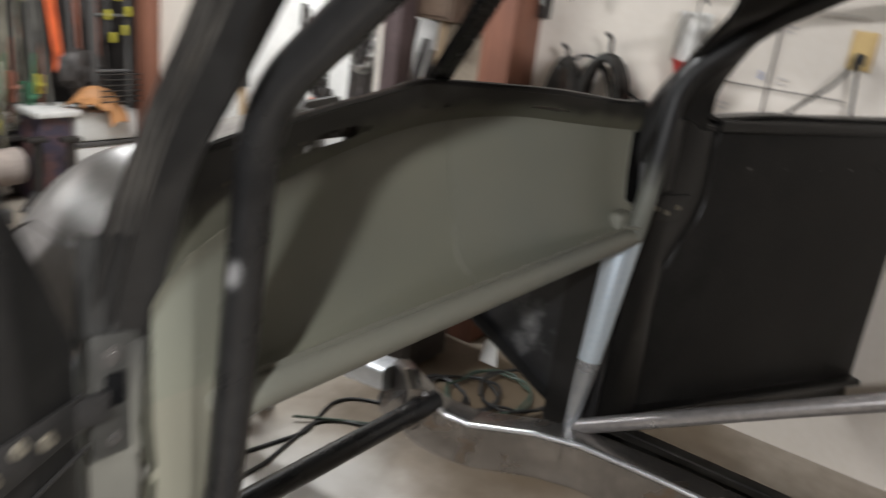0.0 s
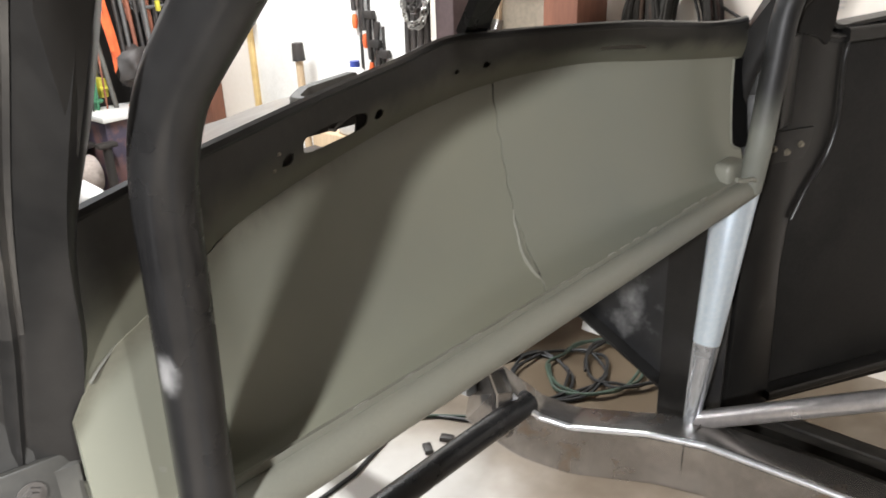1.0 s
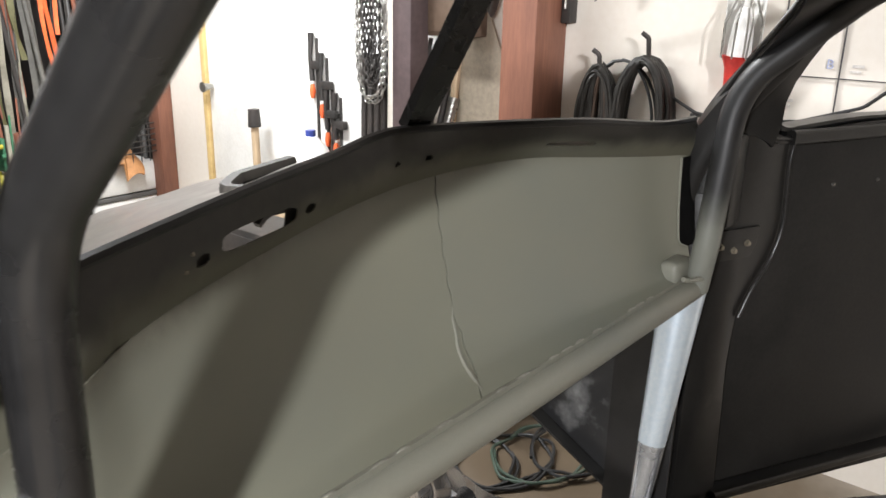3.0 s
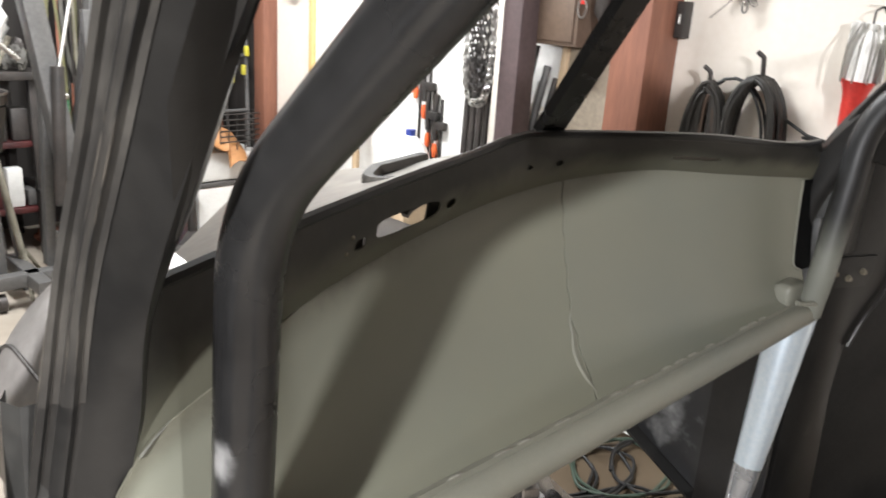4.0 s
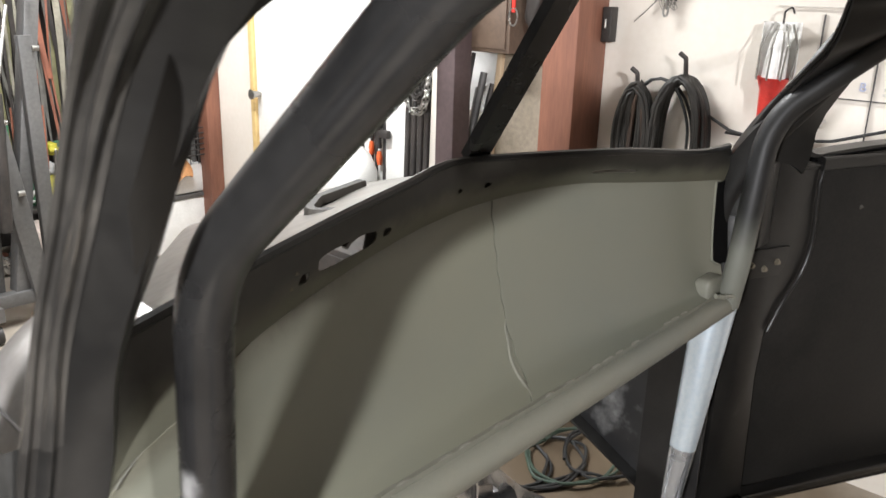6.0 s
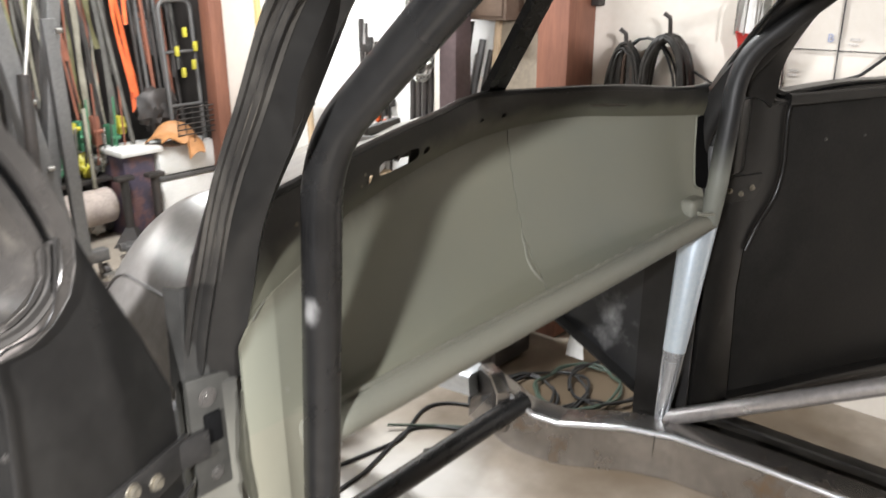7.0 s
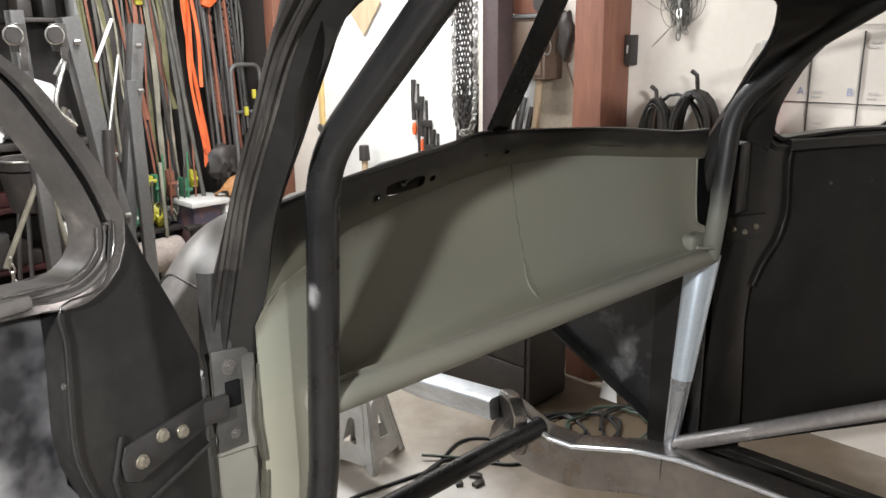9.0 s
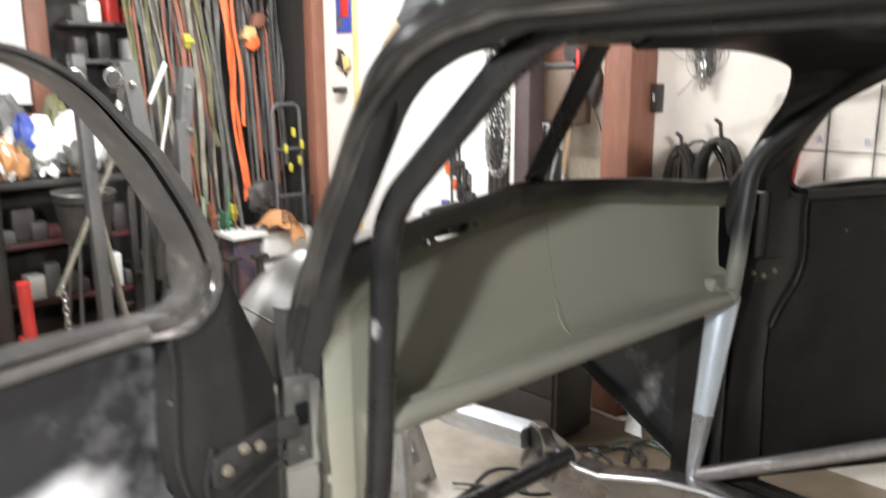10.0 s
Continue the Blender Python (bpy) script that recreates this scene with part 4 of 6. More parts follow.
def car_door(side, angle, hinge):
    """side 1 opens towards -x; s runs from the hinge outwards, d towards the outer skin."""
    a = radians(angle)
    u = Vector((-math.cos(a) * side, -math.sin(a), 0))
    n = Vector((-math.sin(a) * side, math.cos(a), 0))

    def at(s, z, d):
        return Vector((hinge[0], hinge[1], 0)) + u * s + n * d + Vector((0, 0, z))

    door = None
    far = side < 0
    E = 1.11 if far else 1.12
    skin = plate([(0.0, 1.02), (0.0, 0.36 if far else 0.42), (E, 0.266 if far else 0.42), (E, 1.15), (0.15, 1.165), (0.115, 1.215), (0.100, 1.205), (0.075, 1.16), (0.035, 1.095)], lambda s, z, d: at(s, z, d + 0.055 + 0.0), 0.006)
    door = part("door", skin, BLACK_BODY, car, "open black door shell with its inner panel off")
    # inner frame: the hinge stile with its waist, and the panel recessed behind it
    stile = [(0.012, 1.02), (0.045, 1.095), (0.082, 1.168), (0.106, 1.222), (0.13, 1.222), (0.15, 1.155), (0.205, 1.145), (0.205, 1.10), (0.212, 1.0), (0.207, 0.955), (0.19, 0.91), (0.155, 0.86), (0.125, 0.80), (0.118, 0.70), (0.135, 0.42 if side > 0 else 0.345), (0.012, 0.42 if side > 0 else 0.36)]
    part("door_stile", plate(stile, lambda s, z, d: at(s, z, d), 0.05, 0.006), BLACK_BODY, door, "smooth black hinge stile")
    belt = 1.145 if far else 1.160
    part("inner_panel", plate([(0.20, belt), (E, belt), (E, 0.267 if far else 0.42), (0.11, 0.345 if far else 0.42), (0.11, 0.78), (0.20, 0.93)], lambda s, z, d: at(s, z, d + 0.03), 0.012, 0.003), DUSTY_SHEEN_BLACK if side > 0 else BLACK_MATT, door, "dusty black inner panel, a painted sheen low on the near one")
    w, o = [resample([(min(s, E - 0.01), z) for s, z in loop], 180) for loop in (WINDOW, OUTER)]

    def between(t):
        return [(a[0] + (b[0] - a[0]) * t, a[1] + (b[1] - a[1]) * t) for a, b in zip(o, w)]

    frame_mat = FRAME_PALE_CORNER if side > 0 else BLACK_BODY
    ring = part("window_frame", ring_plate(o, between(0.42), lambda s, z, d: at(s, z, d - 0.004), 0.016), frame_mat, door, "rounded worn window frame")
    part("felt_groove", ring_plate(between(0.40), between(0.72), lambda s, z, d: at(s, z, d + 0.010), 0.006), FELT_AND_DARK, ring, "black felt groove")
    part("inner_bead", ring_plate(between(0.70), w, lambda s, z, d: at(s, z, d + 0.001), 0.040), frame_mat, ring, "worn inner window bead")
    if side > 0:
        ks = [k for k in range(180) if o[k][0] < 0.235 and o[k][1] < 1.225]
        ks = [k - 180 if k > 90 else k for k in sorted(ks, key=lambda k: k - 180 if k > 90 else k)]
        a1, a2 = between(0.36), between(0.76)

        def corner(u, v):
            x = u * (len(ks) - 1)
            k = min(int(x), len(ks) - 2)
            p = [a1[ks[k]][c] + (a2[ks[k]][c] - a1[ks[k]][c]) * v for c in (0, 1)]
            q = [a1[ks[k + 1]][c] + (a2[ks[k + 1]][c] - a1[ks[k + 1]][c]) * v for c in (0, 1)]
            f = x - k
            return at(p[0] + (q[0] - p[0]) * f, p[1] + (q[1] - p[1]) * f, -0.004 + 0.009 * math.sin(math.pi * v))
        part("corner_channel", grid(corner, 30, 10, 0.002), GLOSSY_GREY, ring, "shiny bare metal channel in the window corner")
        for t in (0.03, 0.97):
            e = between(t)
            part("worn_edge", sweep([at(*e[k], -0.0045) for k in ks[::2]], circle(0.0009, 6)), RIM_WORN, ring, "edge rubbed to bare metal")
        part("belt_ledge", sweep([at(0.24, 1.161, -0.004), at(0.6, 1.167, -0.005), at(1.1, 1.169, -0.005)], rounded(0.007, 0.007, 0.004, 3)), GLOSSY_GREY, door, "rolled grey belt ledge, dusty near the corner")
        pocket = [(0.150, 0.972), (0.166, 0.925), (0.160, 0.885), (0.142, 0.868), (0.004, 0.898)]
        part("hinge_pocket", sweep([at(s, z, -0.003) for s, z in pocket], rounded(0.002, 0.0025, 0.001, 2)), FRAME_GREY, door, "raised edge of the hinge pocket")
    else:
        part("belt_ledge", sweep([at(0.20, 1.150, -0.002), at(E - 0.02, 1.152, -0.002)], rounded(0.010, 0.014, 0.006, 3)), BLACK_BODY, door, "black rolled belt ledge")
        part("bottom_ledge", sweep([at(0.12, 0.395, 0.004), at(E - 0.02, 0.342, 0.004)], rounded(0.020, 0.010, 0.005, 3)), BLACK_BODY, door, "black lower door ledge")
    edge = [at(s, z, -0.004) for s, z in [(p[0], p[1]) for p in smooth_line([(*q, 0) for q in stile[4:13]], 40)]]
    part("panel_lip", sweep(edge, circle(0.0014 if side > 0 else 0.0032, 8)), FRAME_GREY, door, "worn bright lip along the stile")
    hinge_plate = plate([(0.152, 0.915), (0.135, 0.905), (0.005, 0.925), (0.005, 0.962), (0.148, 0.957), (0.155, 0.94)] if side > 0 else [(0.13, 0.925), (0.03, 0.925), (0.03, 0.985), (0.15, 0.985), (0.145, 0.95)], lambda s, z, d: at(s, z, d - 0.006), 0.007, 0.002)
    hpl = part("hinge_plate", hinge_plate, FRAME_GREY if side > 0 else BLACK_BODY, door, "bolted hinge plate")
    for s, z in ((0.094, 0.948), (0.062, 0.938), (0.128, 0.930)) if side > 0 else ((0.05, 0.955), (0.085, 0.944), (0.118, 0.955)):
        part("bolt", bolt_head(at(s, z, -0.010), -n, 0.0066 if side > 0 else 0.005, 0.006), BOLT, hpl, "zinc bolt head")
    # clips on the far door; the near door's single dot paints a glint
    for s, z in ((0.207, 1.056),) if side > 0 else [(0.38 + 0.138 * k, 1.038 - 0.002 * k) for k in range(5)]:
        part("screw", bolt_head(at(s, z, 0.026 if far else 0.002), -n, 0.0030 if side > 0 else 0.0038, 0.004), GLOSSY_GREY if side > 0 else GLOSSY_GREY, door, "pale trim clip, on the near door a painted glint")
    return door


car_door(1, 19.4, (0.400, 0.765))
car_door(-1, 24.0, (1.722, 0.745))

# a bent bare tube standing off the nose of the car
part("nose_tube", tube([(0.512, 1.20, 0.62), (0.520, 1.20, 0.975), (0.66, 1.215, 0.890)], 0.017, 0.035, 14), BAR_STEEL, car, "bare bent steel tube at the nose")

# ribbed sills under the doors
def sill(side):
    prof = [(-0.10, -0.05), (-0.10, 0.012), (-0.055, 0.016), (-0.050, -0.006), (-0.022, -0.006), (-0.018, 0.012), (0.012, 0.010), (0.016, 0.002), (0.024, 0.002), (0.028, 0.006), (0.075, 0.0), (0.095, -0.02), (0.10, -0.09)]
    return sweep([(CX + side * 0.715, 0.80, 0.345), (CX + side * 0.715, -1.3, 0.345)], [(a * -side, b) for a, b in prof])


for side in (1, -1):
    part("rocker", sill(side), WORN_BLACK, car, "ribbed black sill panel")

# ---- along the white wall ----
post = thing("wooden_post", (2.65, 1.73, 0), "red-brown painted timber post with an iron latch", "post")
part("timber", box((2.56, 1.665, 0), (2.748, 1.80, Z_CEIL), 0.006), BROWN_WOOD, post)
latch = part("latch", box((2.70, 1.628, 1.305), (2.746, 1.662, 1.42), 0.003), DARK_IRON, post, "dark iron latch plate")
part("latch_bolt", tube([(2.696, 1.645, 1.35), (2.696, 1.645, 1.38)], 0.004, 0.1, 8), CHAIN, latch)
solid("steel_post", box((2.50, 2.145, 0), (2.60, 2.235, Z_CEIL), 0.008), PURPLE_STEEL, "dull maroon square steel post", "post")


def link_chain(points, r, wire, seed=0):
    """A chain of oval links along a path."""
    line = [Vector(p) for p in points]
    total = sum((b - a).length for a, b in zip(line, line[1:]))
    pitch = r * 2.5
    n = max(2, int(total / pitch))
    pts = smooth_line(points, n + 1)
    out = []
    for k, (a, b) in enumerate(zip(pts, pts[1:])):
        d = (b - a).normalized()
        ring = []
        for i in range(12):
            t = 2 * math.pi * i / 12
            ring.append(Vector((r * 0.75 * math.cos(t), 0, r * 1.7 * math.sin(t))))
        bm = sweep(ring + ring[:1], circle(wire, 6), up=(0, 1, 0), cap=False)
        q = d.to_track_quat("Z", "Y").to_matrix().to_4x4()
        out.append(moved(bm, Matrix.Translation((a + b) / 2) @ q @ Matrix.Rotation(radians(90 * (k % 2) + 35), 4, "Z")))
    return join(*out)


for k, (y0, y1, zb, x) in enumerate(((2.245, 2.385, 1.02, 2.470), (2.252, 2.392, 1.00, 2.490), (2.268, 2.366, 1.055, 2.482), (2.282, 2.350, 1.09, 2.470), (2.296, 2.336, 1.12, 2.486), (2.274, 2.358, 1.07, 2.500), (2.290, 2.343, 1.03, 2.508))):
    hang = [(x, y0, 2.1), (x, y0 + 0.004, 1.5), (x, y0 + 0.012, zb + 0.08), (x - 0.005, (y0 + y1) / 2, zb), (x, y1 - 0.012, zb + 0.08), (x, y1 - 0.004, 1.5), (x, y1, 2.1)]
    solid("hanging_chain", link_chain(hang, 0.0092, 0.0034), CHAIN if k < 2 else DARK_IRON, "galvanised chain looped beside the steel post" if k < 2 else "dark oily chain looped beside the steel post", "chain", "chains on the post")
for k in range(4):
    solid("pipe_wrench_bar", tube([(2.55, 2.33 + 0.035 * k, 0.55), (2.56, 2.325 + 0.035 * k, 1.22 - 0.05 * (k % 2))], 0.013, 0.1, 10), DARK_IRON, "dark iron bar standing beside the post", "bar", "bars beside the post")

# hose hooks with the hoses on them
for y, z in ((1.335, 1.285), (1.50, 1.225)):
    solid("wall_hook", tube([(2.748, y, z - 0.10), (2.70, y, z - 0.10), (2.69, y + 0.004, z - 0.012), (2.682, y + 0.024, z + 0.004)], 0.0075, 0.010, 10), DARK_IRON, "bent black iron hook in the wall", "hook", "hose hooks")


def coil(cy, cz, ry, rz, turns, spread, seed, r=0.009):
    """Many turns of hose hung over a hook, packed into a band of the given spread."""
    rng = random.Random(seed)
    pts = []
    for j in range(turns):
        dy, dz, dx = rng.uniform(-spread, spread), rng.uniform(-spread, spread * 0.3), rng.uniform(0, 0.05)
        for k in range(20):
            t = 2 * math.pi * k / 20
            pts.append((2.725 - dx + rng.uniform(-0.003, 0.003), cy + (ry + dy) * math.cos(t + math.pi / 2), cz + (rz + dz) * math.sin(t + math.pi / 2)))
    return sweep(smooth_line(pts, turns * 30), circle(r, 8))


solid("hose_coil", coil(1.50, 0.995, 0.042, 0.185, 26, 0.034, 1, 0.007), RUBBER, "black and brown hoses bunched on a wall hook", "hose", "coiled hoses")
solid("hose_coil", coil(1.345, 1.005, 0.082, 0.205, 24, 0.017, 2), RUBBER, "thick black rubber hose coiled on a wall hook", "hose", "coiled hoses")
solid("hose_coil", coil(1.485, 0.985, 0.020, 0.17, 3, 0.01, 5, 0.008), HOSE_BROWN, "dull brown air hose among black ones", "hose", "coiled hoses")
solid("hose_coil", coil(1.43, 0.99, 0.125, 0.215, 2, 0.01, 3, 0.005), CABLE, "thin cable looped over the hoses", "cable", "coiled hoses")
solid("extension_cord", tube([(2.72, 1.26, 1.10), (2.72, 1.18, 1.06), (2.735, 1.10, 1.045)], 0.005, 0.04, 8), CABLE, "black cord end leading off the coiled hose", "cord")

# drop light
lamp = thing("drop_light", (2.70, 1.06, 1.15), "red-handled drop light in a wire cage on the wall", "work light")
part("handle", sweep([(2.71, 1.075, 0.98), (2.71, 1.072, 1.10), (2.71, 1.068, 1.20), (2.71, 1.066, 1.235)], lambda t: circle(0.022 + 0.025 * t * t, 16)), RED, lamp, "red moulded handle")
part("bulb", sweep([(2.705, 1.064, 1.235), (2.705, 1.062, 1.28), (2.705, 1.060, 1.34), (2.705, 1.058, 1.37)], lambda t: circle(0.034 * (1 - 0.5 * t * t), 16)), WHITE_PLASTIC, lamp, "frosted bulb guard")
for k in range(8):
    a = 2 * math.pi * k / 8
    part("cage_wire", tube([(2.705 + 0.05 * math.cos(a), 1.066 + 0.05 * math.sin(a), 1.23), (2.705 + 0.054 * math.cos(a), 1.060 + 0.054 * math.sin(a), 1.33), (2.705 + 0.03 * math.cos(a), 1.058 + 0.03 * math.sin(a), 1.39)], 0.003, 0.02, 6), CHAIN, lamp)
part("reflector", grid(lambda u, v: Vector((2.71 + 0.036 * math.sin(math.pi * u), 1.061 + 0.056 * math.cos(math.pi * u), 1.235 + 0.16 * v)), 14, 4, 0.002), WHITE_PLASTIC, lamp, "dull white reflector")
part("hook", tube([(2.705, 1.058, 1.39), (2.705, 1.058, 1.425), (2.71, 1.04, 1.44), (2.72, 1.035, 1.42)], 0.003, 0.01, 6), DARK_IRON, lamp)

# ruled lines on the wall with letters
for y in (0.957, 0.797):
    solid("chart_line", box((X_WALL - 0.008, y - 0.0016, 0.75), (X_WALL - 0.002, y + 0.0016, 1.42), 0), DARK_LINE, "thin dark upright line of a wall chart", "chart line", "wall chart lines")
for z in (1.19, 1.44):
    solid("chart_line", box((X_WALL - 0.012, 0.56, z - 0.0014), (X_WALL - 0.0085, 1.09, z + 0.0014), 0), DARK_LINE if z < 1.3 else material("grey_pencil_line", (0.55, 0.51, 0.46), 0.6), "thin dark level line of a wall chart", "chart line", "wall chart lines")


def letter(ch, y, z, size, mat):
    cu = bpy.data.curves.new("letter", "FONT")
    cu.body, cu.size, cu.extrude = ch, size, 0.0006
    ob = new("chart_letter", cu)
    ob.matrix_world = Matrix.Translation((X_WALL - 0.004, y, z)) @ Matrix.Rotation(radians(-90), 4, "Z") @ Matrix.Rotation(radians(90), 4, "X")
    me = bpy.data.meshes.new_from_object(ob.evaluated_get(bpy.context.evaluated_depsgraph_get()))
    bpy.data.objects.remove(ob)
    me.materials.append(mat)
    made = new("chart_letter", me)
    made.matrix_world = Matrix.Translation((X_WALL - 0.004, y, z)) @ Matrix.Rotation(radians(-90), 4, "Z") @ Matrix.Rotation(radians(90), 4, "X")
    return tagged(made, f"blue hand-drawn letter {ch} on the wall", "letter", "wall chart letters")


FADED_BLUE = material("faded_blue_marker", (0.33, 0.38, 0.58), 0.6, second=(0.45, 0.47, 0.58), scale=60, grain=200)
FAINT = material("faint_pencil", (0.5, 0.47, 0.44), 0.6, second=(0.62, 0.58, 0.54), scale=60, grain=200)
letter("A", 0.995, 1.215, 0.036, FADED_BLUE)
letter("B", 0.835, 1.215, 0.036, FADED_BLUE)
for y, z in ((0.935, 1.225), (0.76, 1.225), (0.93, 1.12), (0.77, 1.385)):
    solid("chart_mark", join(box((X_WALL - 0.004, y - 0.022, z - 0.004), (X_WALL - 0.002, y + 0.008, z + 0.004), 0), box((X_WALL - 0.004, y - 0.016, z - 0.018), (X_WALL - 0.002, y + 0.012, z - 0.012), 0)), FAINT, "faint pencil marks on the wall", "mark", "wall chart marks")
outlet = thing("wall_outlet", (2.74, 0.545, 1.335), "ivory wall outlet with a plugged-in cord", "outlet")
part("cover_plate", box((X_WALL - 0.008, 0.515, 1.285), (X_WALL - 0.001, 0.585, 1.40), 0.003), YELLOW_TRIM, outlet, "yellowed cover plate")
part("plug", box((X_WALL - 0.04, 0.535, 1.30), (X_WALL - 0.008, 0.56, 1.335), 0.006), CABLE, outlet)
solid("extension_cord", tube([(2.715, 0.545, 1.31), (2.70, 0.60, 1.23), (2.735, 0.72, 1.12), (2.738, 0.88, 1.065), (2.738, 1.05, 1.045), (2.738, 1.20, 1.05)], 0.005, 0.08, 8), CABLE, "black cord sagging along the wall", "cord")
solid("extension_cord", tube([(2.715, 0.545, 1.30), (2.72, 0.53, 1.15), (2.735, 0.54, 0.70)], 0.005, 0.08, 8), CABLE, "black cord hanging from the outlet", "cord")

# tangle of wire on a nail
rng = random.Random(8)
strands = []
for k in range(90):
    y0, sp = 1.445 + rng.uniform(-0.02, 0.02), rng.gauss(0, 0.045)
    zb = rng.uniform(1.40, 1.56) + abs(sp) * 0.6
    loop = [(2.74, y0, 1.72), (2.735 - rng.uniform(0, 0.03), y0 + sp, 1.62), (2.735 - rng.uniform(0, 0.02), y0 + sp * rng.uniform(0.9, 1.4), zb + 0.06), (2.735, y0 + sp * 0.6 + rng.uniform(-0.02, 0.02), zb), (2.735, y0 + sp * 0.2 + rng.uniform(-0.02, 0.02), zb + rng.uniform(0.01, 0.08)), (2.735, y0 + rng.uniform(-0.03, 0.03), 1.62)]
    strands.append(sweep(smooth_line(loop, 26), circle(rng.choice((0.0008, 0.0011, 0.0016)), 5)))
strands.append(tube([(2.735, 1.48, 1.45), (2.735, 1.52, 1.41), (2.735, 1.56, 1.375)], 0.0016, 0.02, 5, 4))
solid("wire_tangle", join(*strands), GREY_STRAP, "tangle of thin grey wire hung on the wall", "wire", kind="stuff")
solid("hanging_chain", link_chain([(2.715, 1.445, 1.72), (2.71, 1.44, 1.5), (2.712, 1.438, 1.40)], 0.010, 0.0034), CHAIN, "short bright chain hung among wires", "chain", "chains on the wall")

# cabinet, board and oddments between the posts
cab = thing("wall_cabinet", (2.67, 2.08, 1.245), "dull brown wall cabinet with a steel top strip", "cabinet")
part("body", box((2.60, 1.975, 1.245), (2.745, 2.19, 1.49), 0.004), CABINET_BROWN, cab)
part("door_panel", box((2.592, 1.99, 1.26), (2.602, 2.165, 1.475), 0.003), CABINET_BROWN, cab)
part("top_strip", box((2.588, 1.97, 1.492), (2.745, 2.195, 1.508), 0.002), GREY_IRON, cab, "grey steel strip along the top")
part("side_rail", box((2.588, 2.182, 1.23), (2.598, 2.196, 1.489), 0.002), GREY_IRON, cab, "grey steel corner rail")
solid("parts_box", box((2.62, 2.02, 1.51), (2.735, 2.17, 1.62), 0.005), BROWN_WOOD, "orange-brown box on the cabinet", "box")
solid("cord_reel", sweep([(2.60, 2.005, 1.55), (2.64, 2.005, 1.55)], circle(0.038, 18)), DARK_IRON, "black round cord reel on the cabinet", "reel")
strap = thing("snap_hook", (2.59, 1.955, 1.40), "red strap with a bright snap hook beside the cabinet", "hook")
part("strap", box((2.586, 1.948, 1.39), (2.592, 1.962, 1.56), 0.001), RED, strap)
part("loop", sweep([(2.589, 1.955 + 0.018 * math.cos(2 * math.pi * k / 16), 1.375 + 0.030 * math.sin(2 * math.pi * k / 16)) for k in range(17)], circle(0.0035, 6), cap=False), CHAIN, strap, "bright steel loop")
pouch = bmesh.new()
bmesh.ops.create_icosphere(pouch, subdivisions=3, radius=1)
for v in pouch.verts:
    v.co *= 1 + 0.16 * math.sin(5 * v.co.z + 2 * v.co.y) * math.cos(4 * v.co.y)
solid("tool_pouch", moved(pouch, Matrix.Translation((2.66, 1.915, 1.43)) @ Matrix.Diagonal((0.03, 0.038, 0.10, 1))), DARK_IRON, "black sagging pouch hung by the timber post", "pouch")
solid("leaning_board", plate([(1.90, 0.0), (2.16, 0.0), (2.135, 1.0), (2.07, 1.40), (1.99, 1.375), (1.90, 1.18)], lambda s, z, d: Vector((2.69 + 0.03 * z / 1.4 + d, s, z)), 0.012, 0.002), material("pale_hardboard", (0.28, 0.235, 0.18), 0.6, second=(0.2, 0.165, 0.12), scale=5, grain=60), "pale hardboard sheet leaning on the wall", "board")
solid("leaning_board", plate([(2.15, 0.0), (2.175, 0.0), (2.10, 1.30), (2.075, 1.30)], lambda s, z, d: Vector((2.655 + 0.05 * z / 1.4 + d, s, z)), 0.02, 0.002), PALE_WOOD, "narrow pale batten leaning on the wall", "board")
solid("wall_note", box((X_WALL - 0.006, 2.14, 1.0), (X_WALL - 0.003, 2.33, 1.238), 0), WHITE_PLASTIC, "blank white sheet pinned under the cabinet", "paper")
for k, (y, zt, r) in enumerate(((2.23, 1.23, 0.008), (2.20, 1.10, 0.012), (2.175, 1.16, 0.014), (2.13, 1.12, 0.012), (2.11, 1.02, 0.02))):
    solid("leaning_tool", tube([(2.64 - 0.02 * k, y + 0.10, 0.3), (2.70, y - 0.01, zt)], r, 0.1, 10), (DARK_IRON, CHAIN, GREY_IRON)[k % 3], "worn steel tool leaning against the wall", "tool", "leaning tools")
# a chest added to fill the dark area beyond the dash
chest = thing("tool_chest", (2.45, 2.4, 0), "black tool chest added to darken the area seen under the dash", "tool chest")
part("body", box((2.15, 1.66, 0.02), (2.38, 2.85, 0.50), 0.01), DARK_IRON, chest)
for k in range(3):
    part("drawer", box((2.142, 1.68, 0.05 + 0.145 * k), (2.149, 2.83, 0.185 + 0.145 * k), 0.003), DARK_IRON, chest)

# bar clamps, cane and jug by the white door
clampgrp = "clamps by the door"
for y0, zt, lean in ((2.86, 1.22, 0.02), (2.80, 1.14, 0.06), (2.77, 1.02, 0.05), (2.72, 0.98, 0.09)):
    cl = thing("bar_clamp", (2.70, y0 + lean, 0), "black bar clamp with an orange grip, against the wall", "clamp", clampgrp)
    part("bar", box((2.70, y0 - 0.008, 0.30), (2.708, y0 + 0.008, zt - 0.02), 0.001), DARK_IRON, cl)
    part("handle", sweep([(2.69, y0 + 0.02, zt - 0.20), (2.685, y0 + 0.024, zt - 0.1), (2.69, y0 + 0.022, zt)], lambda t: circle(0.012 + 0.003 * math.sin(9 * t), 10)), DARK_IRON, cl)
    part("grip", sweep([(2.69, y0 + 0.02, zt - 0.275), (2.69, y0 + 0.02, zt - 0.245), (2.69, y0 + 0.02, zt - 0.215)], lambda t: circle(0.009 + 0.005 * math.sin(math.pi * t), 10)), ORANGE, cl, "orange grip")
    part("jaw", box((2.672, y0 - 0.045, zt - 0.15), (2.70, y0 + 0.010, zt - 0.115), 0.006), DARK_IRON, cl)
